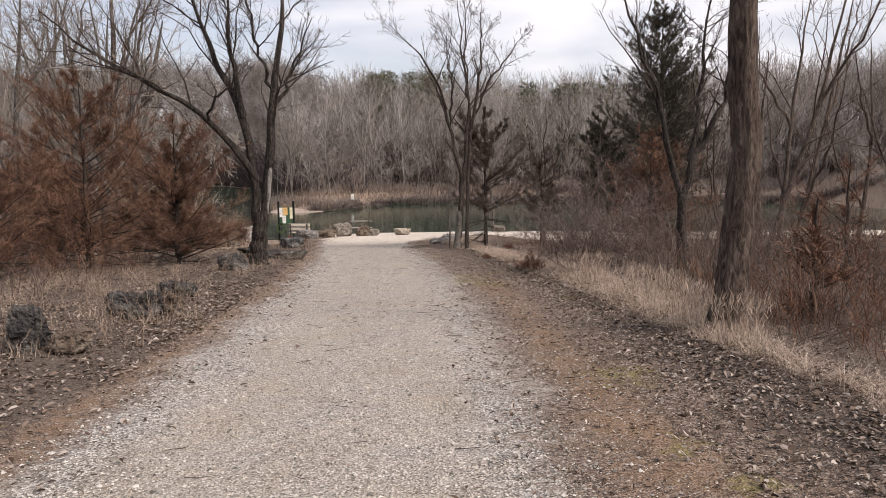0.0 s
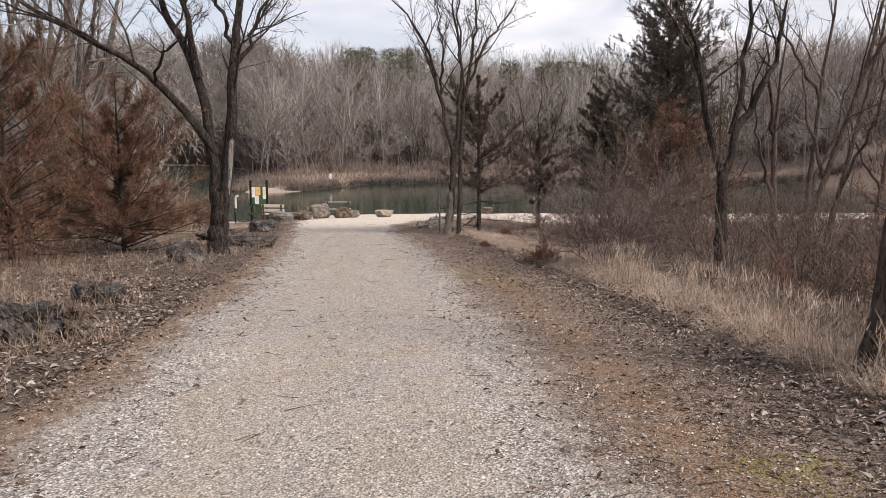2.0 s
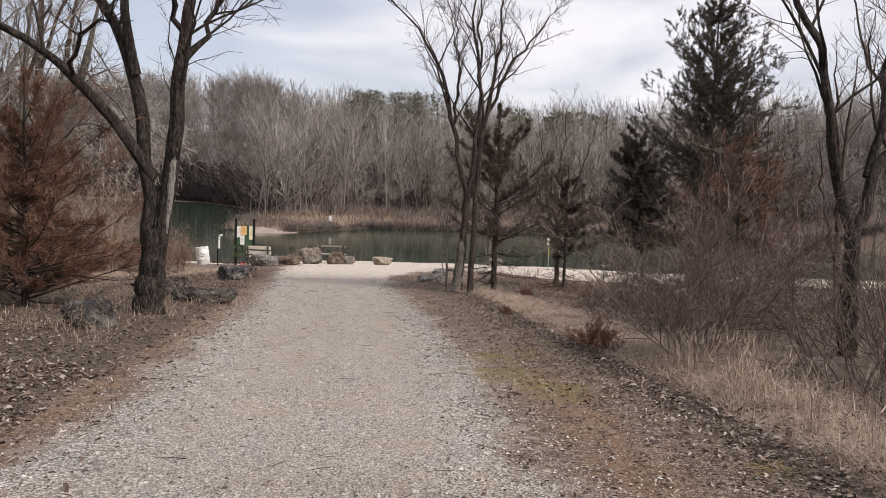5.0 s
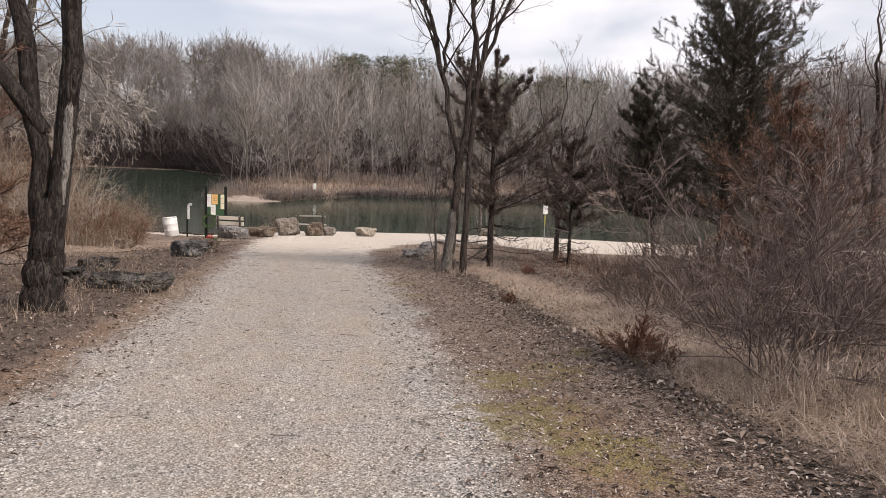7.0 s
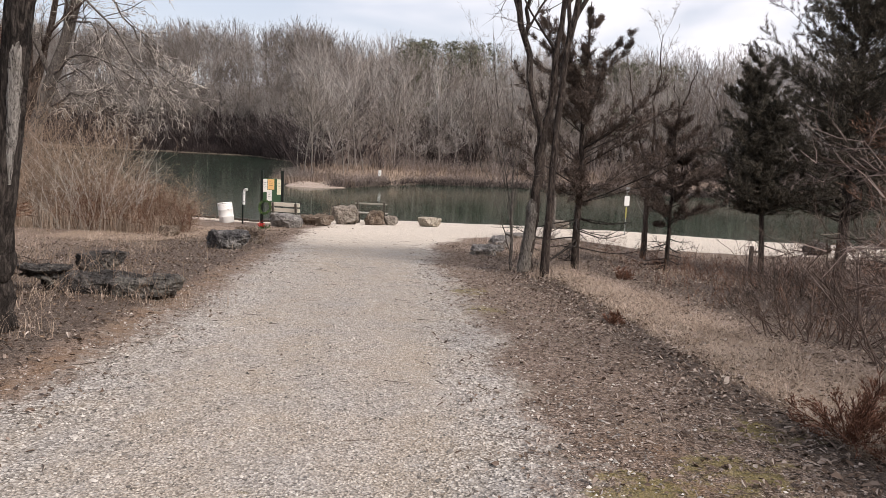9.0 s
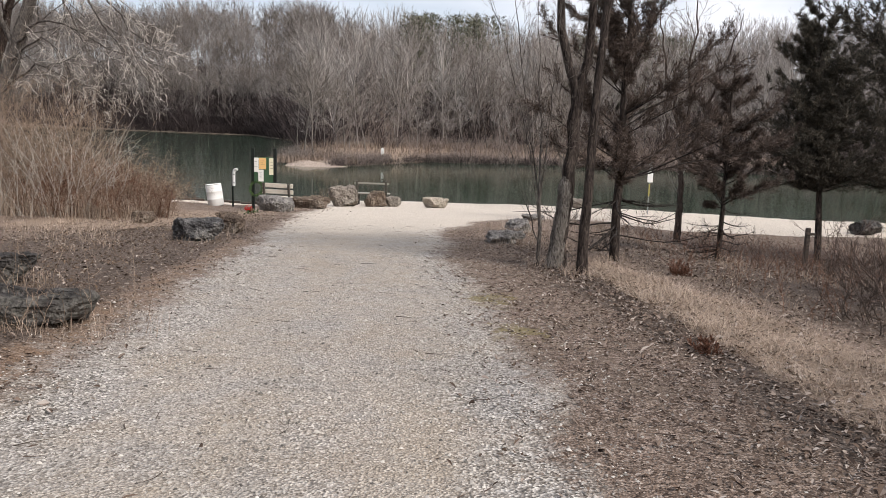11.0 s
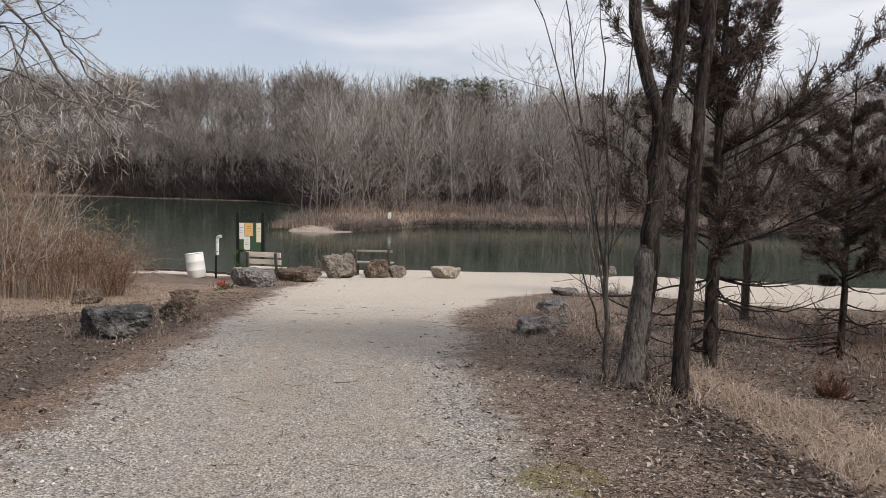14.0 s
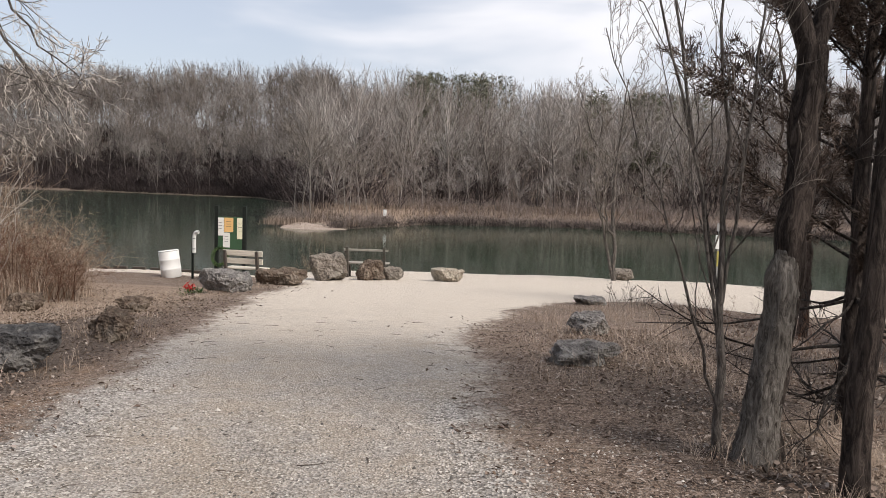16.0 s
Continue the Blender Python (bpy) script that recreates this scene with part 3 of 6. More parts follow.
def build_ground():
    xs = axis_lines(-9, 8, 0.19, -460, 460, 1.09)
    ys = axis_lines(-2, 53, 0.26, -120, 700, 1.07)
    X, Y = np.meshgrid(xs, ys)
    Z = land(X, Y)
    fine = (np.abs(X) < 14) & (Y < 50)
    Z = Z + fine * (0.012 * waves(X, Y, 4.3, 1) + 0.008 * waves(X, Y, 9.1, 8)) * (1.4 - gravel_zone(X, Y))
    nx, ny = len(xs), len(ys)
    idx = np.arange(nx * ny).reshape(ny, nx)
    F = np.stack([idx[:-1, :-1], idx[:-1, 1:], idx[1:, 1:], idx[1:, :-1]], -1).reshape(-1, 4)
    me = mesh("ground", [(np.stack([X, Y, Z], -1), F)], GROUND, True)
    zone = np.zeros((nx * ny, 4), np.float32)
    x, y = X.ravel(), Y.ravel()
    zone[:, 0] = gravel_zone(x, y)
    zone[:, 1] = np.clip(step(x, verge(y) - 0.3, verge(y) + 0.5) * (1 - 0.95 * step(x - verge(y), grass_band(y) - 0.35, grass_band(y) + 0.35)) * (1 - step(y, 28, 31)) + 0.06 * step(y, 28, 33) * (x > 0.5) * (x < 14) + 0.55 * step(y, 33, 36) * step(-x, 6.2, 7.4) * (x > -13) * (y < 44)
                         + 0.35 * step(-x, 4.4, 6) + 0.35 * (x > -28) * step(y - far_shore(x), 0, 3) * (1 - step(y - far_shore(x), 10, 22)), 0, 1)
    moss = 0
    for mx, my, mr in ((1.55, 6.6, 0.4), (1.45, 4.6, 0.22), (1.65, 3.9, 0.2), (0.55, 15.4, 0.55), (1.0, 14.7, 0.5), (0.5, 16.6, 0.4), (1.49, 17.85, 0.28), (1.1, 17.0, 0.35), (-0.27, 22.4, 0.3), (-0.5, 24.1, 0.4), (2.0, 12.2, 0.25), (-3.4, 5.0, 0.3)):
        moss = np.maximum(moss, np.exp(-(((x - mx) / mr) ** 2 + ((y - my) / (mr * 1.3)) ** 2)))
    zone[:, 2] = moss * 0.9
    at = me.color_attributes.new("zones", "FLOAT_COLOR", "POINT")
    at.data.foreach_set("color", zone.ravel())
    # loose grey stone at the track's edges and crown, leaf mould along the verge, rusty needles beside the stone
    c = (x - path_left(y)) / (path_right(y) - path_left(y))
    more = np.zeros((nx * ny, 4), np.float32)
    more[:, 0] = np.clip(np.exp(-((c - 0.06) / 0.15) ** 2) + np.exp(-((c - 0.93) / 0.10) ** 2) + 0.3 * np.exp(-((c - 0.55) / 0.07) ** 2), 0, 1)
    d = verge(y) - x
    wide = 0.45 + 0.45 * (1 - step(y, 6, 12))
    more[:, 1] = np.clip(np.exp(-((d - 0.25 * wide) / (wide * 0.75)) ** 2) * (1 - step(y, 27, 31)) + 0.5 * step(x, path_right(y) + 0.5, path_right(y) + 1.1) * step(y, 22, 25) * (1 - step(y, 30, 33)) * (x < 2.5) + 0.95 * step(path_left(y) - x, 0.2, 0.7) * (1 - step(path_left(y) - x, 3.2, 5.0)) * (1 - step(y, 31, 36)), 0, 1)
    more[:, 2] = np.clip(np.exp(-((x - path_right(y) - 0.65) / 0.4) ** 2) * (1 - step(y, 14, 21)) + 0.8 * np.exp(-((path_left(y) - 0.25 - x) / 0.35) ** 2) * (1 - step(y, 20, 40)), 0, 1)
    # the same dark mix beyond the grass band
    more[:, 1] = np.maximum(more[:, 1], 0.75 * step(x - verge(y) - grass_band(y), 0.0, 0.8) * (1 - step(y, 36, 39)) * (x < 30))
    # far woods' floor: shade among the trees put into the ground colour
    inland = y - far_shore(x)
    more[:, 1] = np.maximum(more[:, 1], step(inland, 8, 16) * np.where(x < -26, 1.0, 0.7))
    # alpha: how far the shore's sunlight is blended into the gravel colour
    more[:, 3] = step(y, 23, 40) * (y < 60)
    at = me.color_attributes.new("soils_and_light", "FLOAT_COLOR", "POINT")
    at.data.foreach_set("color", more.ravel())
    return tagged(new("ground", me), "pale gravel track over leaf-strewn soil sloping to a pond", "ground", kind="structure")


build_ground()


def build_water():
    xs, ys = axis_lines(-60, 60, 6, -460, 460, 1.3), axis_lines(48, 140, 4, 44, 420, 1.3)
    X, Y = np.meshgrid(xs, ys)
    idx = np.arange(X.size).reshape(X.shape)
    F = np.stack([idx[:-1, :-1], idx[:-1, 1:], idx[1:, 1:], idx[1:, :-1]], -1).reshape(-1, 4)
    me = mesh("water", [(np.stack([X, Y, np.full_like(X, POND)], -1), F)], WATER, True)
    tagged(new("water", me), "still dark green pond water mirroring the woods", "water", kind="structure")


build_water()


# ---- trees ----
def tree(name, limbs, label, bark=BARK, twig=TWIG, seed=1, levels=((7, 0.22, 1.0, 42, 0.5), (7, 0.12, 1.0, 45, 0.5), (6, 0.1, 1.0, 45, 0.5)), up=0.06,
         droop=0.0, min_r=0.004, category="tree", group="", hero=True, curl=None):
    """A bare tree. limbs: (points, radii) of the trunk and the main limbs, the trunk first."""
    rng = np.random.default_rng(seed)
    base = np.array(limbs[0][0][0], float)
    top = thing(name, base, label, category, group)
    main = []
    for i, (pts, rad) in enumerate(limbs):
        P, R = resample(np.array(pts, float) - base, rad, 13, 0.015 if i == 0 else 0.045 if max(rad) > 0.03 else 0.012, rng)
        main.append((P, R))
        me = mesh("trunk" if i == 0 else "limb", [ridged(P, R, rng) if hero and R.max() > 0.07 else tubes(P, R * (1 + 0.04 * rng.normal(size=R.shape)), 9)], bark, True)
        part("trunk" if i == 0 else "limb", me, bark, top)
    kept = main[1:] if hero and len(main) > 1 else main
    P, R = np.concatenate([m[0] for m in kept]), np.concatenate([m[1] for m in kept])
    R = np.minimum(R, 0.05)
    batches = []
    for j, (count, lo, hi, spread, ratio) in enumerate(levels):
        last = j == len(levels) - 1
        P, R = offshoots(P, R, count, lo, hi, spread, ratio, 3 if last else 6, 0.22, curl if curl is not None and last else up - (droop if j else 0), rng, 0.5, 0.12 - droop, min_r)
        if j == 0 and hero:
            for q in range(len(P)):
                part("branch", mesh("branch", [tubes(P[q:q + 1], R[q:q + 1], 6)], bark, True), bark, top)
        elif j == 0:
            batches.append(tubes(P, R, 4))
        else:
            batches.append(strips(P, R) if last else tubes(P, R, 3))
    tagged(part("crown", mesh("crown", batches, twig), twig, top), kind="stuff")
    return top


def wild(name, x, y, height, r, label, lean=(0, 0), stems_n=1, seed=1, bark=BARK_GREY, twig=TWIG_GREY, fork=0.4, **kw):
    """A bare tree of its own accord: a leaning trunk that forks."""
    rng = np.random.default_rng(seed)
    z = float(land(x, y)) - 0.1
    a = np.array([x, y, z])
    limbs = []
    for s in range(stems_n):
        w = rng.uniform(0, 2 * math.pi)
        spread = 0.0 if s == 0 else rng.uniform(0.08, 0.2) * height
        t = a + np.array([lean[0] + spread * math.cos(w), lean[1] + spread * math.sin(w), height * rng.uniform(0.85, 1.0)])
        m = a * 0.5 + t * 0.5 + np.array([rng.normal(0, 0.02) * height, rng.normal(0, 0.02) * height, 0])
        rr = r * (1 if s == 0 else 0.7)
        limbs.append(((a, m, t), (rr, rr * 0.62, 0.012)))
        for q in range(2):
            w2 = rng.uniform(0, 2 * math.pi)
            f = a * (1 - fork) + m * fork if q == 0 else m
            e = f + np.array([math.cos(w2) * 0.2 * height, math.sin(w2) * 0.2 * height, 0.42 * height])
            limbs.append(((f, f * 0.5 + e * 0.5 + np.array([math.cos(w2), math.sin(w2), 0]) * 0.03 * height, e), (rr * 0.6, rr * 0.36, 0.01)))
    return tree(name, limbs, label, bark, twig, seed, hero=False, **kw)


def cedar(name, x, y, height, width, label, mat, seed=1, bare=0.1, trunk_r=0.06, density=1.0, lean=0.0, dead_low=0, droop=0.0, clump=0.055, category="tree", group="", base=None, ragged=0.35, feather=False, column=False, clumps=1.0, rise=1.1, plume=False, sprays=None, fine=1.0):
    """A red cedar: trunk, boughs from low down, sprays of scale foliage along them."""
    rng = np.random.default_rng(seed)
    z = float(land(x, y)) - 0.05 if base is None else base
    top = thing(name, (x, y, z), label, category, group)
    P, R = resample([(0, 0, 0), (lean * 0.4, 0, height * 0.5), (lean, 0, height)], (trunk_r, trunk_r * 0.6, 0.01), 12, 0.01, rng)
    part("trunk", mesh("trunk", [tubes(P, R, 10)], BARK_DUSK, True), BARK_DUSK, top)
    n = int(62 * density / clumps * max(height, 2) / 4)
    h = bare + (1 - bare) * rng.uniform(0, 1, 4 * n)
    shape = [0.6, 0.85, 1.0, 0.95, 0.75, 0.3] if column else [0.75, 0.95, 1.0, 0.74, 0.42, 0.14]
    h = h[rng.uniform(0, 1, 4 * n) < np.interp(h, [0, 0.12, 0.3, 0.6, 0.85, 1.0], shape) ** 1.6 + 0.03][:n]
    n = len(h)
    prof = np.interp(h, [0, 0.12, 0.3, 0.6, 0.85, 1.0], shape)
    L = width / 2 * prof * rng.uniform(1 - ragged * 1.5, 1 + ragged, n)
    az = rng.uniform(0, 2 * math.pi, n)
    el = np.interp(h, [0, 0.4, 1], [0.12 - droop, 0.45 - droop, rise])
    d = np.stack([np.cos(az) * np.cos(el), np.sin(az) * np.cos(el), np.sin(el)], 1)
    pos = np.stack([lean * h, 0 * h, h * height * 0.97], 1)
    B, BR = stems(pos, d, L, np.interp(h, [0, 1], [0.02, 0.006]), np.full(n, 0.003), 6, 0.08, 0.03, rng)
    bough = [tubes(B, BR, 4)]
    if dead_low:
        az = rng.uniform(0, 2 * math.pi, dead_low)
        dd = np.stack([np.cos(az), np.sin(az), 0.05 + 0 * az], 1)
        DB, DR = stems(np.stack([0 * az, 0 * az, rng.uniform(0.04, max(bare, 0.2), dead_low) * height], 1), dd, width / 2 * rng.uniform(0.5, 1.0, dead_low), rng.uniform(0.010, 0.02, dead_low), np.full(dead_low, 0.003), 8, 0.11, 0.0, rng)
        DB[..., 2] -= np.sin(np.linspace(0, 1, 8) * 2.6)[None] * 0.05 * width * rng.uniform(0.4, 1.0, dead_low)[:, None]
        bough.append(tubes(DB, DR, 5))
        Q, QR = offshoots(DB, DR, 14, 0.25, 1.0, 50, 0.24, 4, 0.15, 0.03, rng, 0.5, 0, 0.003)
        bough.append(tubes(Q, QR, 3))
    tagged(part("bough_wood", mesh("bough_wood", bough, BARK), BARK, top), kind="stuff")
    if plume:
        clump = 0.034
    count, m, ratio = sprays or ((16, 40, 0.2) if plume else (9, int((10 * density + 4) * clumps), 0.4 / clumps ** 0.5))
    S, SR = offshoots(B, BR, count, 0.2, 1.0, 45, ratio, 4, 0.14, 0.08, rng, 0.5, 0.2, 0.003)
    who = np.repeat(np.arange(len(S)), m)
    u = rng.uniform(0, 1, len(who)) * 3
    i = np.minimum(u.astype(int), 2)
    f = (u - i)[:, None]
    pp = S[who, i] * (1 - f) + S[who, i + 1] * f + rng.normal(0, 0.02, (len(who), 3))
    tt = unit(unit(S[who, i + 1] - S[who, i]) + rng.normal(0, 0.55, (len(who), 3)))
    part("foliage", mesh("foliage", [strips(S, SR), slivers(pp, tt, rng.uniform(1.2, 3.2, len(who)) * clump, rng.uniform(0.16, 0.36, len(who)) * clump * fine * (1 if feather and not plume else 1.6))], mat), mat, top)
    return top


def thicket(name, x, y, rx, ry, height, n, label, mat=TWIG_SHRUB, seed=1, lean=0.25, r=0.008, fork=(6, 6), category="shrub", group="", arch=0.0, bottom=None, hero=False, wiggle=0.09, spread=52):
    """A leafless shrub: many stems from the ground that fork again and again."""
    rng = np.random.default_rng(seed)
    z = float(land(x, y)) - 0.05 if bottom is None else bottom
    a, q = rng.uniform(0, 2 * math.pi, n), np.sqrt(rng.uniform(0, 1, n))
    px, py = rx * q * np.cos(a), ry * q * np.sin(a)
    pz = land(x + px, y + py) - z - 0.05
    d = np.stack([np.cos(a) * lean * (0.3 + q), np.sin(a) * lean * (0.3 + q), np.ones(n)], 1) + rng.normal(0, lean * 0.4, (n, 3))
    P, R = stems(np.stack([px, py, pz], 1), d, height * rng.uniform(0.5, 1.05, n) * (1.05 - 0.35 * q), r * rng.uniform(0.6, 1.5, n), np.full(n, 0.003), 6, wiggle, 0.02 - arch, rng)
    Q, QR = offshoots(P, R, fork[0], 0.2, 1.0, spread, 0.38, 4, 0.14, 0.05 - arch, rng, 0.6, 0.1, 0.003)
    batches = [tubes(P, R, 3), strips(Q, QR)]
    if fork[1]:
        T, TR = offshoots(Q, QR, fork[1], 0.2, 1.0, 42, 0.45, 3, 0.14, 0.04 - arch, rng, 0.6, 0.05, 0.0022)
        batches.append(strips(T, TR))
    if hero:
        top = thing(name, (x, y, z), label, category, group)
        for q in range(n):
            part("stem", mesh("stem", [tubes(P[q:q + 1], R[q:q + 1], 5)], mat), mat, top)
        tagged(part("crown", mesh("crown", batches[1:], mat), mat, top), kind="stuff")
        return top
    top = part(name, mesh(name, batches, mat), mat)
    top.location = (x, y, z)
    return tagged(top, label, category, group)


def rock(x, y, w, d, h, label, mat, seed=1, turn=0.0, flat=0.3, cut=7, name="rock", group="", sink=0.12, rough=1.0, layers=0.0):
    """A broken boulder: a block worn and split along planes."""
    rng = np.random.default_rng(seed)
    bm = bmesh.new()
    bmesh.ops.create_cube(bm, size=2.0)
    bmesh.ops.subdivide_edges(bm, edges=bm.edges, cuts=12, use_grid_fill=True)
    V = np.array([v.co for v in bm.verts])
    sph = unit(V)
    V = V * 0.62 + sph * 0.55
    for _ in range(cut):
        nrm = unit(rng.normal(size=3) * np.array([1, 1, 0.8]))
        off = rng.uniform(0.72, 1.02)
        over = np.maximum(V @ nrm - off, 0)
        V = V - over[:, None] * nrm * 0.92
    top = V[:, 2] > 1 - flat
    V[top, 2] = 1 - flat + (V[top, 2] - 1 + flat) * 0.35
    V = V * np.array([w / 2, d / 2, h / 2]) / np.abs(V).max(0)
    sd = rng.uniform(0, 50, 3)
    s = (w * d * h) ** (1 / 3)
    for i, v in enumerate(bm.verts):
        p = Vector(V[i])
        k = noise.fractal(p * (2.2 / s) + Vector(sd), 0.9, 2.1, 4) * 0.085 * s * rough
        k += (noise.cell(p * (4.5 / s) + Vector(sd)) - 0.5) * 0.035 * s * rough + noise.fractal(p * (9 / s) + Vector(sd), 0.8, 2.2, 3) * 0.022 * s * rough
        if layers:
            k += (noise.cell(Vector((sd[0], sd[1], p.z * 4.5 / h + 0.3 * noise.noise(p * 2)))) - 0.5) * layers
        v.co = p + Vector(sph[i]) * k
    for f in bm.faces:
        f.smooth = False
    low = min(v.co.z for v in bm.verts)
    bmesh.ops.translate(bm, vec=(0, 0, -low - sink * h), verts=bm.verts)
    ob = part(name, bm, mat)
    ob.matrix_world = pose(x, y, float(land(x, y)), 0, 0, turn)
    return tagged(ob, label, "rock", group)
# ---- the trees along the track ----
Y1 = 19.3
tree("twin_stemmed_tree", [
    (((-4.71, Y1, -1.14), (-4.69, Y1, -0.84), (-4.645, Y1, -0.38), (-4.605, Y1, 0.09), (-4.58, Y1, 0.42)), (0.26, 0.215, 0.19, 0.17, 0.145)),
    (((-4.63, Y1, -0.2), (-4.65, Y1, 0.4), (-4.675, Y1, 0.8), (-4.70, Y1, 1.4), (-4.93, Y1 + 0.1, 2.9), (-5.3, Y1 + 0.2, 3.6), (-5.7, Y1 + 0.3, 4.4), (-6.4, Y1 + 0.3, 6.2)), (0.11, 0.105, 0.098, 0.098, 0.092, 0.08, 0.065, 0.015)),
    (((-4.57, Y1, -0.2), (-4.46, Y1, 0.4), (-4.40, Y1, 0.8), (-4.34, Y1, 1.4), (-4.30, Y1 - 0.1, 1.9), (-4.11, Y1 - 0.1, 3.3), (-3.98, Y1, 4.8), (-3.8, Y1, 6.6)), (0.11, 0.112, 0.108, 0.108, 0.108, 0.09, 0.06, 0.015)),
    (((-4.62, Y1, 1.2), (-5.29, Y1 - 0.3, 2.26), (-5.99, Y1 - 0.5, 3.0), (-6.84, Y1 - 0.7, 3.55), (-8.0, Y1 - 0.9, 4.13), (-9.3, Y1 - 1.0, 5.2)), (0.09, 0.075, 0.062, 0.052, 0.038, 0.012)),
    (((-4.93, Y1 + 0.1, 2.8), (-5.05, Y1, 3.7), (-5.2, Y1 - 0.2, 4.6), (-5.1, Y1 - 0.3, 6.5)), (0.075, 0.06, 0.045, 0.012)),
    (((-4.2, Y1 - 0.1, 2.9), (-3.6, Y1 + 0.2, 4.0), (-3.2, Y1 + 0.3, 5.2)), (0.05, 0.035, 0.01)),
    (((-4.1, Y1 - 0.1, 3.4), (-4.5, Y1 - 0.4, 4.5), (-4.6, Y1 - 0.6, 6.0)), (0.05, 0.035, 0.01)),
    (((-5.7, Y1 - 0.4, 2.7), (-5.4, Y1 - 0.9, 3.1), (-4.9, Y1 - 1.2, 3.3), (-4.4, Y1 - 1.4, 3.9)), (0.035, 0.028, 0.02, 0.006)),
], "dark bare tree with two tall stems and a long low limb", seed=21, levels=((9, 0.3, 1.0, 38, 0.48), (8, 0.12, 1.0, 42, 0.5), (7, 0.1, 1.0, 45, 0.5)), min_r=0.0035)
Y2 = 8.35
tree("rough_barked_tree", [
    (((3.151, Y2, -0.538), (3.132, Y2, -0.198), (3.132, Y2, 0.085), (3.198, Y2, 0.613), (3.283, Y2, 1.141), (3.293, Y2, 1.670), (3.274, Y2, 2.208), (3.227, Y2, 2.915), (3.208, Y2, 6.218)), (0.29, 0.20, 0.17, 0.162, 0.152, 0.15, 0.149, 0.142, 0.03)),
    (((3.208, Y2, 2.915), (3.680, Y2 + 0.3, 3.859), (4.340, Y2 + 0.5, 5.274)), (0.07, 0.05, 0.012)),
    (((3.170, Y2, 3.198), (2.547, Y2 + 0.2, 4.425), (2.076, Y2 + 0.3, 5.746)), (0.07, 0.05, 0.012)),
], "large trunk with ridged brown bark, leaning at the verge", bark=BARK_BROWN, seed=5, levels=((5, 0.45, 1.0, 45, 0.34), (6, 0.3, 1.0, 42, 0.42), (5, 0.2, 1.0, 45, 0.42)))
Y3 = 17.6
tree("slender_forked_tree", [
    (((5.52, Y3, -1.05), (5.49, Y3, -0.1), (5.48, Y3, 0.8)), (0.14, 0.105, 0.095)),
    (((5.48, Y3, 0.75), (5.25, Y3, 1.5), (5.08, Y3, 2.12), (4.94, Y3, 3.13), (4.41, Y3 + 0.2, 4.3), (4.0, Y3 + 0.3, 5.6)), (0.075, 0.068, 0.06, 0.05, 0.035, 0.01)),
    (((5.48, Y3, 0.75), (5.66, Y3, 1.66), (6.04, Y3, 2.15), (6.44, Y3 - 0.1, 3.12), (6.6, Y3, 4.6)), (0.08, 0.07, 0.06, 0.04, 0.01)),
    (((5.62, Y3, 1.55), (5.75, Y3 + 0.1, 2.1), (5.9, Y3 + 0.1, 3.16), (5.98, Y3 + 0.2, 4.4), (6.2, Y3 + 0.2, 5.8)), (0.06, 0.055, 0.045, 0.03, 0.01)),
], "slender dark tree forking low above brambles", seed=8, levels=((9, 0.25, 1.0, 42, 0.48), (8, 0.12, 1.0, 42, 0.5), (7, 0.1, 1.0, 45, 0.5)))
Y4 = 27.3
forked = tree("pale_forked_tree", [
    (((0.42, Y4, -1.62), (0.50, Y4, -1.0), (0.57, Y4, 0.0), (0.61, Y4, 1.25)), (0.14, 0.098, 0.092, 0.088)),
    (((0.61, Y4, 1.15), (0.42, Y4, 1.9), (0.12, Y4, 3.2), (-0.2, Y4 + 0.1, 4.3), (-0.7, Y4 + 0.2, 5.3), (-1.9, Y4 + 0.3, 6.5)), (0.07, 0.065, 0.055, 0.045, 0.03, 0.008)),
    (((0.61, Y4, 1.2), (0.8, Y4, 2.0), (0.82, Y4, 3.4), (0.7, Y4, 5.0), (0.5, Y4, 7.2)), (0.065, 0.06, 0.05, 0.035, 0.01)),
    (((0.2, Y4, 2.9), (0.3, Y4 - 0.2, 4.2), (0.1, Y4 - 0.4, 6.0)), (0.04, 0.03, 0.008)),
], "grey-brown forked tree with a barkless grey base", bark=BARK_DUSK, seed=14, levels=((9, 0.2, 1.0, 36, 0.48), (8, 0.12, 1.0, 40, 0.5), (7, 0.1, 1.0, 45, 0.5)))
forked.location.x += 0.10
slim = tree("dark_slim_tree", [
    (((0.78, 26.65, -1.6), (0.80, 26.65, 0.0), (0.82, 26.65, 1.2), (0.9, 26.65, 2.4), (1.09, 26.65, 3.5)), (0.085, 0.06, 0.056, 0.053, 0.05)),
    (((1.0, 26.65, 3.0), (1.5, 26.65, 4.2), (2.09, 26.75, 5.0), (2.8, 26.85, 5.9)), (0.045, 0.036, 0.026, 0.006)),
    (((0.95, 26.65, 2.6), (0.86, 26.55, 4.0), (0.8, 26.55, 5.3), (0.75, 26.45, 7.0)), (0.042, 0.034, 0.025, 0.006)),
    (((1.09, 26.65, 3.4), (1.3, 26.55, 5.0), (1.35, 26.45, 6.8)), (0.05, 0.035, 0.008)),
], "slim dark bare tree by the gravel track", bark=BARK_DUSK, seed=19, levels=((9, 0.15, 1.0, 36, 0.48), (8, 0.12, 1.0, 40, 0.5), (7, 0.1, 1.0, 45, 0.5)))
slim.location.x += 0.06
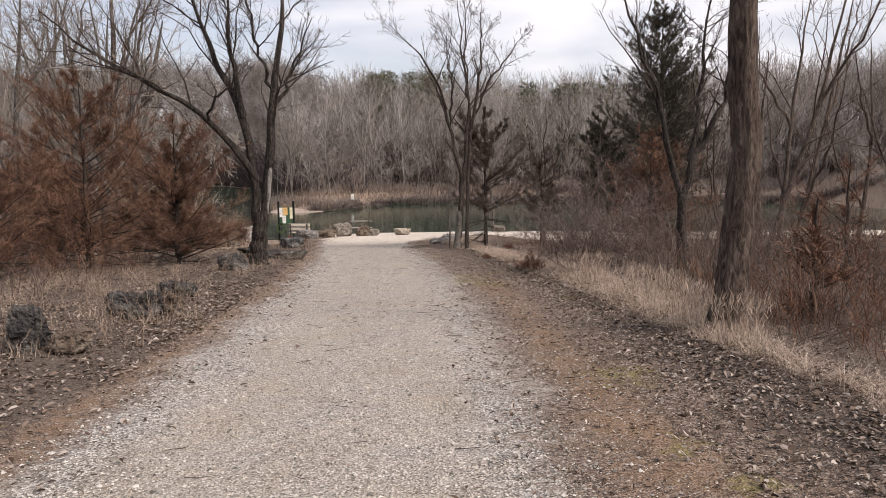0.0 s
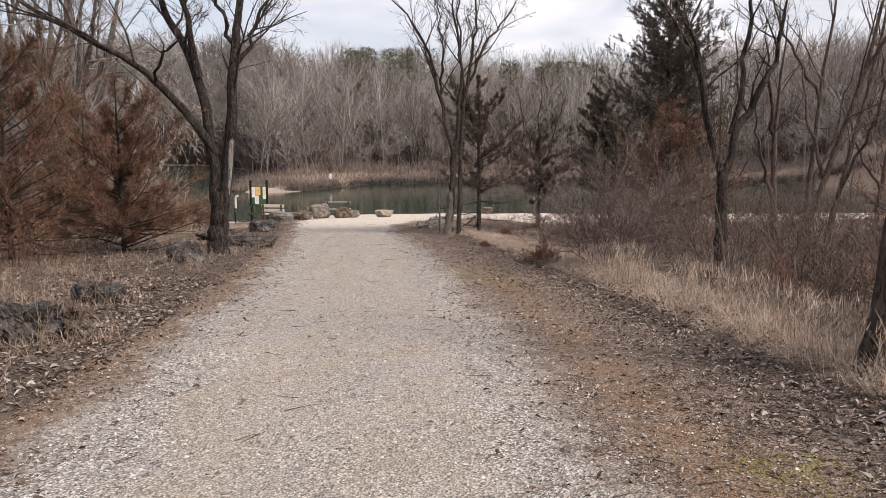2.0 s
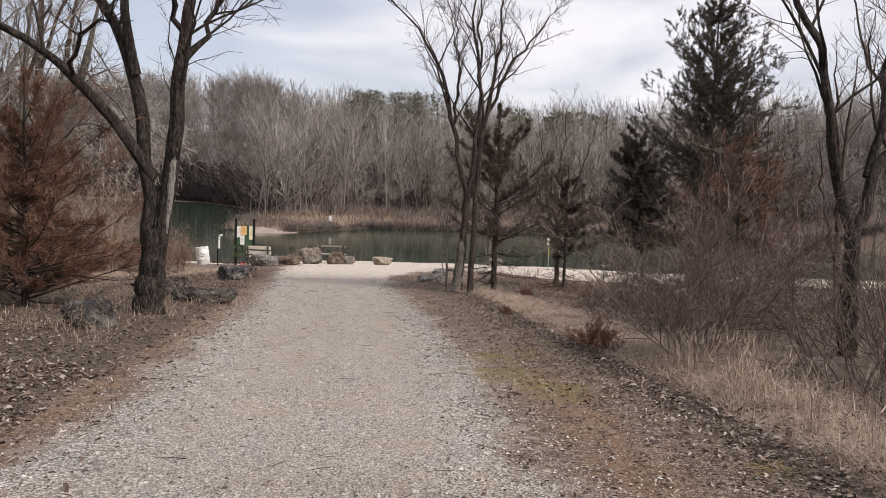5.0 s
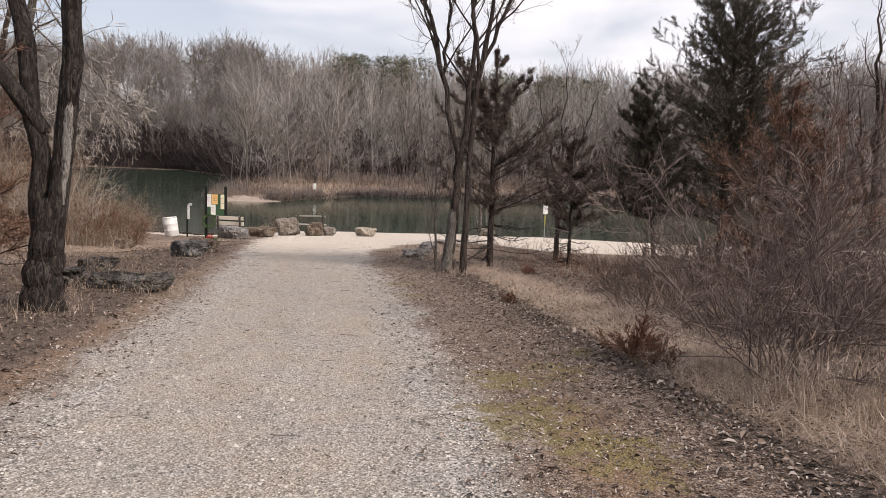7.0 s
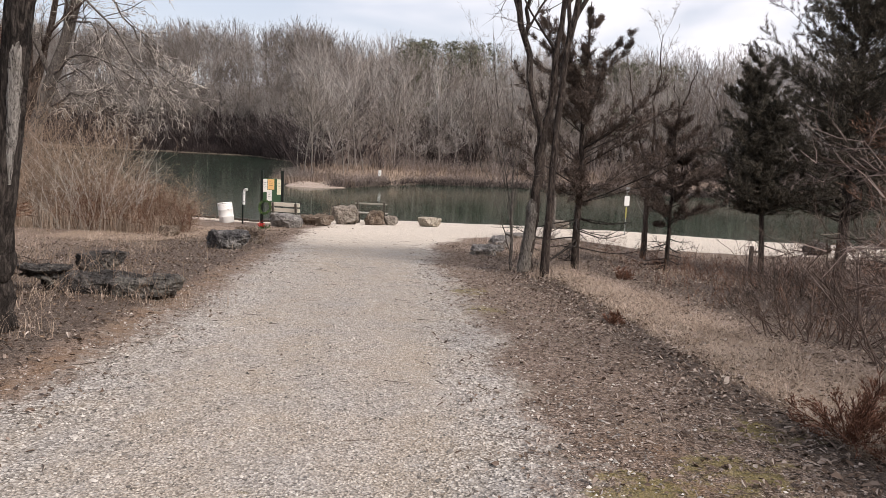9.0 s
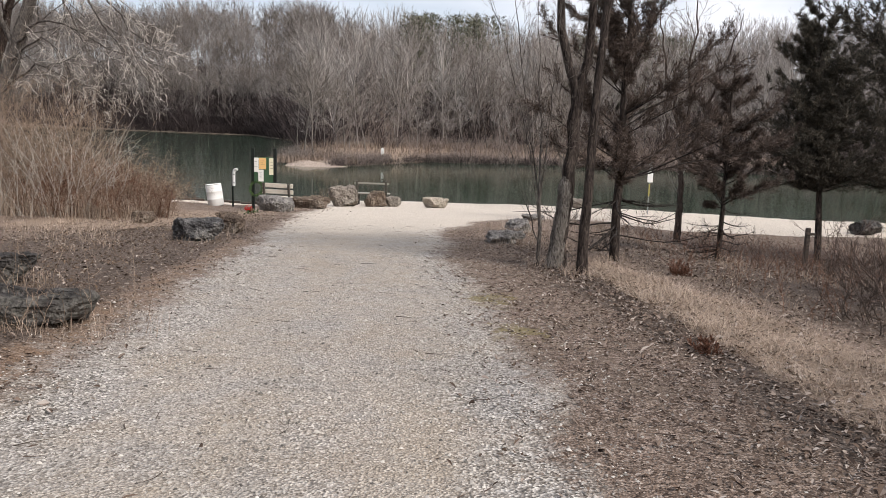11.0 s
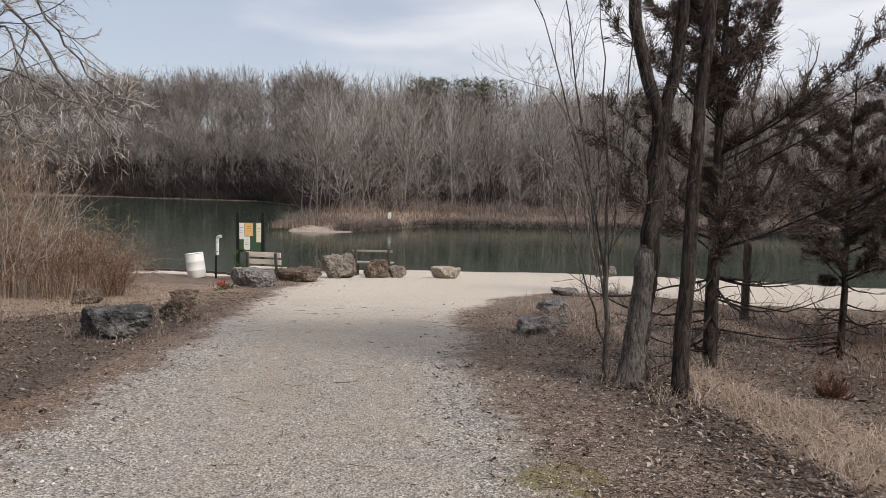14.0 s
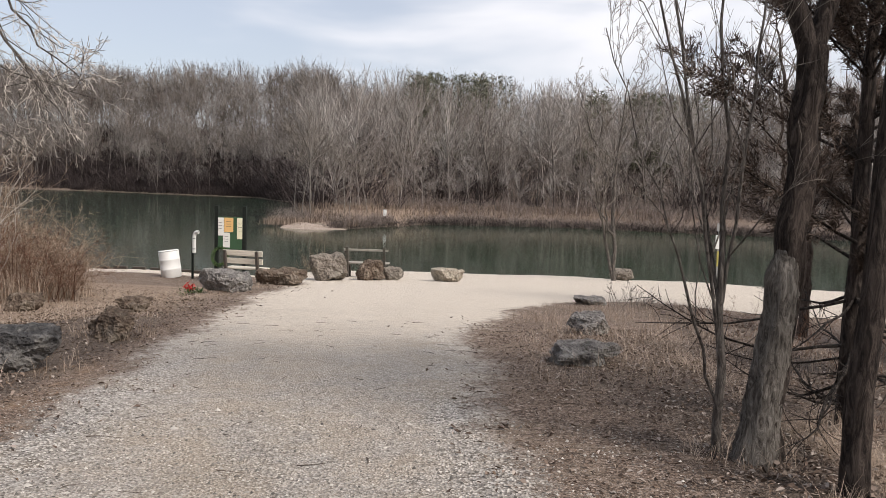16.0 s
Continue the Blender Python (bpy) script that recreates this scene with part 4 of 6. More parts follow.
tree("bare_sapling", [
    (((0.27, 27.3, -1.6), (0.24, 27.3, -0.6), (0.19, 27.3, 0.6), (0.12, 27.3, 1.7), (0.05, 27.3, 2.9)), (0.034, 0.026, 0.014, 0.007, 0.003)),
    (((0.26, 27.3, -0.9), (0.12, 27.25, 0.0), (-0.1, 27.2, 0.9), (-0.42, 27.2, 1.9), (-0.7, 27.2, 2.7)), (0.013, 0.011, 0.009, 0.006, 0.003)),
    (((0.25, 27.3, -0.6), (0.1, 27.4, 0.3), (-0.08, 27.45, 1.2), (-0.22, 27.5, 2.3), (-0.3, 27.5, 3.1)), (0.013, 0.011, 0.009, 0.006, 0.003)),
    (((0.24, 27.3, -0.4), (0.3, 27.2, 0.6), (0.36, 27.15, 1.6), (0.38, 27.1, 2.7)), (0.012, 0.010, 0.007, 0.003)),
    (((0.26, 27.3, -1.1), (0.02, 27.2, -0.4), (-0.3, 27.1, 0.4), (-0.62, 27.1, 1.3)), (0.011, 0.009, 0.006, 0.003)),
], "thin bare sapling at the foot of larger trees", bark=BARK_GREY, twig=TWIG_GREY, seed=4,
     levels=((10, 0.1, 1.0, 32, 0.46), (7, 0.2, 1.0, 36, 0.48), (5, 0.2, 1.0, 40, 0.45)), min_r=0.0015)


base_path, base_r = resample([(-0.05, -0.04, -0.05), (-0.01, -0.035, 0.4), (0.045, -0.03, 0.9), (0.09, -0.03, 1.45), (0.105, -0.02, 1.66)], (0.18, 0.118, 0.106, 0.10, 0.035), 16, 0.004, RNG)
part("bark_scar", mesh("bark_scar", [ridged(base_path, base_r, RNG)], BARE_WOOD, True), BARE_WOOD, forked, "grey wood where the bark has come away")
scar_path, scar_r = resample([(0.33, -0.085, 1.5), (0.365, -0.085, 1.95), (0.405, -0.085, 2.35), (0.44, -0.085, 2.75), (0.475, -0.085, 3.05)], (0.02, 0.046, 0.056, 0.046, 0.015), 14, 0.006, RNG)
part("bark_scar", mesh("bark_scar", [tubes(scar_path, scar_r, 12)], SCAR_WOOD, True), SCAR_WOOD, bpy.data.objects["twin_stemmed_tree"], "pale strip where the bark has come away")

cedar("dying_cedar", 1.6, 28.4, 5.3, 3.9, "sparse brownish cedar with bare drooping lower boughs", CEDAR_DEAD, seed=31, bare=0.24, trunk_r=0.085, density=1.5, dead_low=20, ragged=0.55, clumps=2.0, rise=0.85, plume=True, sprays=(20, 70, 0.2), fine=0.68)
cedar("small_dying_cedar", 3.9, 30.3, 3.9, 2.3, "small sparse dull cedar with dead lower boughs", CEDAR_DEAD, seed=32, bare=0.28, trunk_r=0.055, density=1.5, dead_low=18, ragged=0.5, clumps=2.0, rise=0.6, plume=True, sprays=(18, 66, 0.2), fine=0.68)
cedar("narrow_cedar", 7.52, 34.3, 6.2, 2.9, "narrow dark green cedar on a bare slim trunk", CEDAR_DARK, seed=33, bare=0.28, trunk_r=0.085, density=2.2, lean=-0.6, ragged=0.55, clump=0.04, rise=0.75, sprays=(13, 44, 0.28), fine=0.9)
cedar("tall_cedar", 9.85, 34.8, 10.8, 5.1, "tall dark green cedar rising over brush", CEDAR_DARK, seed=34, bare=0.16, trunk_r=0.16, density=1.9, clump=0.046, column=True, ragged=0.45, rise=0.85, sprays=(13, 44, 0.25), fine=0.9)
for i, (x, y, h, w, s) in enumerate(((-8.5, 18.3, 4.5, 4.8, 41), (-6.85, 19.8, 3.8, 4.3, 42), (-9.2, 15.2, 2.8, 3.0, 43), (-7.9, 22.6, 2.6, 1.9, 44), (-10.6, 20.5, 3.6, 2.6, 45))):
    cedar("rusty_cedar", x, y, h, w, "winter-browned rusty cedar in dry grass", CEDAR_BROWN, seed=s, bare=0.04, density=1.5, dead_low=14, group="rusty cedars beside the track", ragged=0.5, feather=True, clump=0.05, rise=0.8, sprays=(16, 46, 0.27), fine=0.62)
for i, (x, y, h, w, s) in enumerate(((4.6, 9.4, 1.6, 1.0, 51), (6.4, 9.0, 2.6, 1.8, 52), (8.2, 15.5, 2.6, 2.0, 54))):
    cedar("rusty_cedar", x, y, h, w, "winter-browned rusty cedar among brambles", CEDAR_BROWN, seed=s, bare=0.06, density=0.85, group="rusty cedars below the verge", ragged=0.55, feather=True)
for x, y, h, w, s in ((2.0, 17.75, 0.55, 0.6, 61), (2.14, 17.25, 0.34, 0.6, 63), (1.27, 21.9, 0.2, 0.26, 62), (2.3, 26.9, 0.26, 0.3, 64)):
    thicket("cedar_seedling", x, y, w * 0.12, w * 0.12, h * 1.15, 24, "knee-high rusty cedar seedling at the litter's edge", CEDAR_RUST, seed=s, lean=0.75, r=0.006, fork=(18, 14), group="cedar seedlings", category="seedling", wiggle=0.14, spread=40)

cedar("rusty_cedar", 6.45, 23.8, 3.7, 3.3, "broad winter-browned rusty cedar among brambles", CEDAR_BROWN, seed=53, bare=0.06, density=1.9, group="rusty cedars below the verge", ragged=0.5, feather=True)

# bare trees behind, either side of the track
tree("leaning_tree", [
    (((-18.7, 41.2, -3.2), (-17.6, 41.2, -0.5), (-16.4, 41.2, 2.5), (-15.3, 41.2, 5.7), (-14.4, 40.9, 9.2)), (0.34, 0.27, 0.23, 0.17, 0.03)),
    (((-15.2, 41.1, 5.9), (-13.16, 40.2, 4.19), (-12.48, 40.05, 2.86), (-11.73, 39.9, 2.34), (-11.12, 39.75, 1.65), (-10.57, 39.6, 0.86)), (0.042, 0.035, 0.028, 0.021, 0.014, 0.007)),
    (((-16.3, 41.1, 2.9), (-14.79, 40.2, 3.7), (-13.41, 40.05, 3.11), (-11.81, 39.9, 2.51), (-10.52, 39.75, 2.14)), (0.04, 0.032, 0.024, 0.015, 0.007)),
    (((-16.6, 41.1, 2.3), (-14.84, 40.2, 3.13), (-14.08, 40.05, 2.61), (-13.65, 39.9, 1.43), (-12.98, 39.75, 0.93)), (0.036, 0.029, 0.022, 0.014, 0.007)),
    (((-14.9, 41.1, 7.0), (-12.74, 40.2, 4.34), (-11.9, 40.05, 3.39), (-11.04, 39.9, 2.75), (-10.59, 39.75, 2.39)), (0.036, 0.029, 0.022, 0.014, 0.007)),
    (((-17.0, 41.1, 1.2), (-14.91, 40.2, 2.31), (-14.01, 40.05, 1.82), (-13.28, 39.9, 1.49), (-12.38, 39.75, 1.25)), (0.034, 0.027, 0.02, 0.014, 0.007)),
    (((-15.6, 41.1, 4.8), (-14.36, 40.2, 4.82), (-13.7, 40.05, 3.55), (-12.9, 39.9, 2.13), (-12.19, 39.75, 1.65)), (0.036, 0.029, 0.022, 0.014, 0.007)),
    (((-16.4, 41.2, 2.8), (-17.2, 40.6, 5.4), (-17.8, 40.4, 8.5)), (0.08, 0.06, 0.015)),
    (((-15.8, 41.2, 4.6), (-16.0, 41.7, 7.1), (-15.6, 42.1, 9.7)), (0.07, 0.05, 0.012)),
], "grey tree leaning over the brush with drooping twigs", bark=BARK_GREY, twig=TWIG_PALE, seed=71, levels=((12, 0.12, 1.0, 42, 0.4), (7, 0.15, 1.0, 44, 0.42), (4, 0.2, 1.0, 46, 0.45)), droop=0.12, up=-0.02, min_r=0.009, curl=0.12)
tree("many_stemmed_tree", [
    (((-17.7, 41.9, -3.0), (-17.65, 41.9, -0.5), (-17.6, 41.9, 1.6)), (0.36, 0.27, 0.25)),
    (((-17.6, 41.9, 1.4), (-17.7, 41.9, 4.0), (-17.5, 42.0, 7.5), (-17.6, 42.1, 11.5), (-17.3, 42.1, 14.0)), (0.18, 0.16, 0.13, 0.07, 0.02)),
    (((-17.6, 41.9, 1.6), (-17.0, 42.1, 4.2), (-16.4, 42.3, 7.5), (-15.6, 42.4, 11.5)), (0.13, 0.11, 0.08, 0.02)),
    (((-17.65, 41.9, 1.0), (-18.6, 41.7, 4.0), (-19.6, 41.5, 7.2), (-20.5, 41.4, 11.0)), (0.13, 0.11, 0.08, 0.02)),
    (((-17.7, 41.9, 3.6), (-19.4, 41.2, 5.8), (-21.6, 40.8, 7.4), (-23.6, 40.6, 8.6)), (0.09, 0.07, 0.05, 0.015)),
    (((-17.5, 42.0, 6.0), (-16.4, 41.4, 8.6), (-14.9, 41.2, 10.6), (-13.6, 41.2, 12.0)), (0.08, 0.06, 0.045, 0.012)),
    (((-17.6, 41.9, 2.6), (-16.2, 41.0, 4.6), (-14.6, 40.6, 5.6), (-13.3, 40.5, 6.2)), (0.07, 0.055, 0.035, 0.01)),
], "tall sunlit bare tree with several pale brown stems", bark=BARK_BROWN, twig=TWIG_GREY, seed=73, levels=((10, 0.2, 1.0, 40, 0.42), (8, 0.15, 1.0, 42, 0.48), (6, 0.1, 1.0, 45, 0.5)), min_r=0.007)
for i, (x, y, h, r, lx, n) in enumerate(((-13.1, 30.0, 11, 0.2, 0.4, 2), (-12.2, 26.4, 9.5, 0.14, -0.6, 2), (-17.5, 33, 12, 0.2, 1.5, 1), (-16.5, 25.5, 10, 0.16, 0.8, 2), (-20.5, 29.5, 12, 0.2, -1.0, 2), (-14.0, 20.0, 9, 0.12, 0.5, 1),
                                         (-19, 18.5, 11, 0.17, 0.5, 2), (-24, 36, 13, 0.22, 0.5, 2), (-25, 25, 12, 0.2, 0.2, 2), (-10.5, 25.0, 9.5, 0.10, -0.8, 1), (-12.8, 22.5, 9.5, 0.12, 0.9, 2), (-11.4, 28.5, 10, 0.11, 0.5, 1))):
    wild("bare_tree", x, y, h, r, "grey bare woodland tree behind rusty cedars", lean=(lx, 0.2), stems_n=n, seed=80 + i, group="bare trees beside the track", min_r=0.006)
for i, (x, y, h, r, lx, n) in enumerate(((9.2, 22.0, 10, 0.085, 2.6, 1), (10.6, 23.4, 10, 0.085, 1.9, 1), (11.6, 26.5, 10, 0.10, 1.0, 1), (12.8, 21.0, 9, 0.08, 2.4, 1),
                                         (13.2, 31.8, 10, 0.14, 0.2, 1), (13.8, 38, 8, 0.09, -0.4, 2), (19, 35, 10, 0.12, 0.3, 1))):
    wild("bare_tree", x, y, h, r, "dark bare woodland tree leaning above brambles", lean=(lx, 0.2), stems_n=n, seed=110 + i, bark=BARK_BROWN, twig=TWIG_SHRUB, group="bare trees below the verge", min_r=0.005, levels=((6, 0.25, 1.0, 40, 0.45), (5, 0.15, 1.0, 42, 0.5), (4, 0.1, 1.0, 45, 0.5)))
wild("pond_edge_tree", 3.25, 49.2, 7.5, 0.085, "slender grey tree at the pond's edge", lean=(0.2, 0.2), stems_n=2, seed=140, min_r=0.006)
z5 = float(land(4.95, 37.4))
tree("small_pond_tree", [
    (((4.95, 37.4, z5 - 0.1), (4.93, 37.4, z5 + 1.2), (4.9, 37.4, z5 + 2.5)), (0.11, 0.085, 0.075)),
    (((4.9, 37.4, z5 + 2.4), (4.62, 37.4, z5 + 3.6), (4.25, 37.3, z5 + 5.0), (3.95, 37.2, z5 + 6.3)), (0.06, 0.05, 0.03, 0.008)),
    (((4.9, 37.4, z5 + 2.4), (5.05, 37.5, z5 + 3.8), (5.0, 37.6, z5 + 5.4), (5.1, 37.7, z5 + 7.0)), (0.055, 0.045, 0.03, 0.008)),
    (((4.9, 37.4, z5 + 2.2), (5.35, 37.3, z5 + 3.4), (5.8, 37.2, z5 + 4.8), (6.1, 37.0, z5 + 6.2)), (0.055, 0.045, 0.028, 0.008)),
    (((4.92, 37.4, z5 + 1.9), (4.5, 37.7, z5 + 3.0), (4.45, 38.0, z5 + 4.3), (4.5, 38.2, z5 + 5.6)), (0.045, 0.036, 0.024, 0.008)),
], "small round-crowned grey tree beyond the cedars", bark=BARK_BROWN, twig=TWIG_GREY, seed=141, hero=False, levels=((9, 0.3, 1.0, 36, 0.42), (8, 0.2, 1.0, 42, 0.42), (5, 0.2, 1.0, 45, 0.42)))

# shrubs
thicket("bare_shrub", 2.98, 16.5, 0.25, 0.25, 3.2, 34, "large leafless shrub of fine grey-brown stems", TWIG_PLUM, seed=151, lean=0.47, r=0.009, fork=(22, 15), hero=True, wiggle=0.26, spread=58)
thicket("bare_shrub", 4.7, 15.0, 0.9, 0.9, 2.3, 50, "leafless brown shrub tangled with brambles", seed=152, lean=0.45, fork=(8, 8), hero=True, wiggle=0.17, group="leafless shrubs")
thicket("bare_shrub", 4.3, 19.4, 1.1, 1.2, 2.6, 60, "leafless brown shrub tangled with brambles", seed=153, lean=0.4, fork=(8, 8), hero=True, wiggle=0.17, group="leafless shrubs")
thicket("bare_shrub", 3.4, 21.5, 0.5, 0.5, 1.3, 36, "rounded leafless olive-brown shrub", seed=154, lean=0.55, fork=(8, 7), hero=True, wiggle=0.16, group="leafless shrubs")
for i, (x, y, h, n) in enumerate(((6.6, 20.5, 2.4, 90), (7.5, 18.0, 2.2, 90), (6.7, 14.2, 2.0, 80), (5.6, 12.2, 1.6, 70), (5.2, 8.2, 1.3, 50), (7.5, 11.0, 2.0, 80), (9.8, 15.5, 2.4, 90), (9.4, 19.2, 2.6, 90), (12.5, 18.5, 2.8, 90), (8.0, 30.0, 2.4, 80), (10.5, 29.5, 2.8, 90), (5.0, 31.3, 1.1, 40), (12.8, 33.5, 2.6, 90), (6.0, 26.6, 2.0, 80), (11.5, 24.0, 2.6, 90), (15.0, 27.0, 3.0, 90), (10.5, 12.0, 2.2, 80), (15.5, 20.0, 3.0, 90), (16.0, 34.5, 3.0, 90), (20.0, 30.0, 3.2, 90))):
    thicket("bramble", x, y, 1.5, 1.5, h, n, "leafless brown bramble thicket below the verge", seed=160 + i, lean=0.35, r=0.007, fork=(6, 5), group="brambles below the verge", arch=0.01, wiggle=0.25)
for i, (x, y, h, n) in enumerate(((4.3, 10.2, 1.0, 60), (4.5, 13.2, 1.2, 70), (3.9, 18.9, 0.7, 60), (3.9, 23.6, 0.7, 60), (4.9, 25.6, 0.9, 60), (7.0, 31.6, 0.8, 50))):
    thicket("bramble", x, y, 0.9, 0.9, h, n, "low dark leafless brambles behind the dry grass", TWIG, seed=230 + i, lean=0.45, r=0.006, fork=(8, 6), group="brambles below the verge", arch=0.02, wiggle=0.25)
for i, (x, y, h) in enumerate(((4.3, 8.4, 1.1), (5.2, 10.3, 1.4), (4.6, 7.0, 0.9), (4.2, 11.6, 1.0), (5.9, 8.9, 1.3))):
    thicket("red_brush", x, y, 0.7, 0.7, h, 45, "reddish-brown dry canes below the verge", TWIG_RED, seed=181 + i, lean=0.35, r=0.005, fork=(6, 4), wiggle=0.14, spread=45, group="red canes below the verge")
thicket("bank_brush", -14.4, 38.6, 2.3, 1.5, 4.9, 230, "tall dry brush with reddish lower stems by the pond", TWIG_TAN, seed=191, lean=0.10, r=0.008, fork=(10, 8), wiggle=0.2, spread=62, arch=0.006, hero=True)
thicket("bank_brush", -11.4, 38.4, 1.0, 0.9, 2.7, 170, "tall dry brush with reddish lower stems by the pond", TWIG_TAN, seed=192, lean=0.28, r=0.007, fork=(12, 9), wiggle=0.28, spread=70, arch=0.10, hero=True)
thicket("cane_clump", -13.0, 37.0, 2.0, 0.8, 3.9, 56, "pale dry canes standing in tan brush", TWIG_PALE, seed=195, lean=0.16, r=0.0065, fork=(6, 4), wiggle=0.2, spread=50, hero=True)
thicket("red_brush", -12.1, 37.8, 2.3, 1.2, 2.3, 240, "reddish-brown dry canes under taller brush", TWIG_RED, seed=193, lean=0.12, r=0.006, fork=(9, 7), wiggle=0.25, spread=65, arch=0.015)
thicket("bank_brush", -16.4, 37.0, 2.2, 2.2, 5.6, 100, "tall dry brush with reddish lower stems by the pond", TWIG_TAN, seed=194, lean=0.2, r=0.012, fork=(9, 8), wiggle=0.28, spread=50, arch=0.03, hero=True)
thicket("bank_brush", -17.6, 43.5, 2.4, 2.0, 3.2, 130, "tall dry brush with reddish lower stems by the pond", TWIG_TAN, seed=196, lean=0.08, r=0.010, fork=(7, 6), wiggle=0.2, spread=48)
thicket("bank_brush", -15.0, 43.0, 1.6, 1.4, 2.2, 90, "tall dry brush with reddish lower stems by the pond", TWIG_TAN, seed=197, lean=0.1, r=0.009, fork=(7, 6), wiggle=0.2, spread=48)
for i, (x, y, h, n) in enumerate(((-8.0, 16.6, 1.5, 60), (-10.0, 18.0, 1.9, 80), (-11.5, 23.2, 2.2, 90), (-9.3, 22.0, 1.8, 80), (-14.0, 27.5, 2.8, 90), (-12.5, 16.0, 2.0, 80), (-16.5, 21.5, 2.8, 90), (-18.5, 31.0, 3.2, 90), (-7.6, 12.8, 1.1, 40), (-11.0, 12.5, 2.0, 80), (-21.0, 25.0, 3.2, 90))):
    thicket("bramble", x, y, 1.4, 1.4, h, n, "leafless brown bramble thicket beside the track", TWIG_RED if i % 3 == 0 else TWIG_SHRUB, seed=200 + i, lean=0.35, r=0.007, fork=(6, 5), group="brambles beside the track", wiggle=0.25)

thicket("bare_shrub", 3.6, 8.0, 0.5, 0.4, 1.2, 14, "thin arching pale-brown stems at a trunk's foot", TWIG_SHRUB, seed=156, lean=0.6, r=0.007, fork=(5, 4), hero=True, wiggle=0.16, arch=0.10)

# ---- rocks ----
LEFT = "rocks lining the track"
rock(-4.28, 7.75, 0.36, 0.5, 0.62, "dark upright weathered rock in dead leaves", ROCK_DARK, 301, 10, group=LEFT, rough=1.6)
rock(-3.9, 7.85, 0.42, 0.4, 0.30, "small brown rock in dead leaves", ROCK_BROWN, 302, 40, group=LEFT)
rock(-4.22, 10.25, 0.72, 0.5, 0.42, "dark brown broken rock in dead leaves", ROCK_DARK, 303, -20, group=LEFT, rough=2.0)
rock(-3.78, 10.45, 0.4, 0.42, 0.36, "brown weathered rock in dead leaves", ROCK_BROWN, 304, 30, group=LEFT, rough=2.2)
rock(-4.35, 12.5, 0.75, 0.45, 0.30, "low dark flat rock in dead leaves", ROCK_DARK, 305, 5, group=LEFT)
rock(-4.85, 17.6, 0.75, 0.6, 0.48, "dark rock at a tree's foot", ROCK_DARK, 306, 15, group=LEFT)
rock(-4.62, 21.7, 1.38, 0.6, 0.34, "long low layered dark rock in dry grass", ROCK_DARK, 307, 8, group=LEFT, flat=0.6, rough=0.9, layers=0.05)
rock(-5.5, 21.6, 0.7, 0.6, 0.34, "low dark layered rock in dry grass", ROCK_DARK, 308, 8, group=LEFT, flat=0.5, rough=1.5, layers=0.11)
rock(-5.62, 23.2, 0.75, 0.5, 0.40, "small dark rock in dry grass", ROCK_DARK, 309, 40, group=LEFT)
rock(-5.75, 29.1, 0.95, 0.7, 0.6, "dark rough boulder beside the gravel", ROCK_BLUE, 310, 12, group=LEFT, rough=1.0, sink=0.26)
rock(-5.88, 31.4, 0.62, 0.5, 0.42, "brown split rock in dry grass", ROCK_BROWN, 311, -25, group=LEFT, rough=1.5)
rock(-6.95, 34.4, 0.55, 0.5, 0.3, "small brown rock in dry grass", ROCK_BROWN, 312, 0, group=LEFT)
rock(-9.85, 36.0, 0.65, 0.6, 0.45, "brown rock on bare leafy ground", ROCK_BROWN, 313, 20, group=LEFT)
POND_ROCKS = "boulders at the pond's edge"
rock(-6.75, 38.1, 1.15, 0.8, 0.56, "grey boulder in front of a bench", ROCK_GREY, 314, 8, group=POND_ROCKS, flat=0.35)
rock(-6.25, 40.9, 1.35, 0.8, 0.5, "low brown boulder on the gravel's edge", ROCK_BROWN, 315, -6, group=POND_ROCKS)
rock(-5.75, 43.9, 1.12, 0.95, 0.95, "large pitted tan limestone boulder", ROCK_TAN, 316, 12, group=POND_ROCKS, flat=0.25, rough=1.2)
rock(-4.75, 45.2, 0.85, 0.7, 0.68, "grey-brown boulder with a sunlit face", ROCK_BROWN, 317, 40, group=POND_ROCKS)
rock(-4.1, 45.6, 0.75, 0.6, 0.5, "tan boulder at the pond's edge", ROCK_TAN, 318, -12, group=POND_ROCKS)
rock(-2.45, 45.6, 1.15, 0.75, 0.58, "pale flat-topped limestone block on gravel", ROCK_PALE, 319, 5, group=POND_ROCKS, flat=0.6)
RIGHT = "rocks by the bend"
rock(-0.12, 30.9, 0.92, 0.7, 0.28, "low grey layered rock in dead leaves", ROCK_GREY, 320, 10, group=RIGHT, flat=0.3, layers=0.08)
rock(0.25, 33.4, 0.68, 0.6, 0.36, "grey-blue rock in dry grass", ROCK_GREY, 321, 30, group=RIGHT)
rock(0.95, 38.3, 0.75, 0.6, 0.22, "low flat grey rock by the bend", ROCK_GREY, 323, 0, group=RIGHT, flat=0.5)
thicket("shore_weeds", -7.2, 48.6, 0.5, 0.3, 1.3, 30, "spindly dry weeds at the water's edge", TWIG_TAN, seed=158, lean=0.25, r=0.004, fork=(5, 3), wiggle=0.16, spread=40)
thicket("bare_shrub", 1.7, 38.0, 0.4, 0.3, 0.75, 22, "low pale leafless shrub by the bend", TWIG_GREY, seed=157, lean=0.5, r=0.006, fork=(6, 4), hero=True, wiggle=0.16, spread=45)
rock(3.7, 50.0, 0.9, 0.6, 0.5, "tan limestone block at the water's edge", ROCK_TAN, 326, 10, group=POND_ROCKS, flat=0.4)
rock(12.2, 41.6, 0.95, 0.75, 0.62, "dark boulder beside the shore track", ROCK_DARK, 327, 10, group=RIGHT)


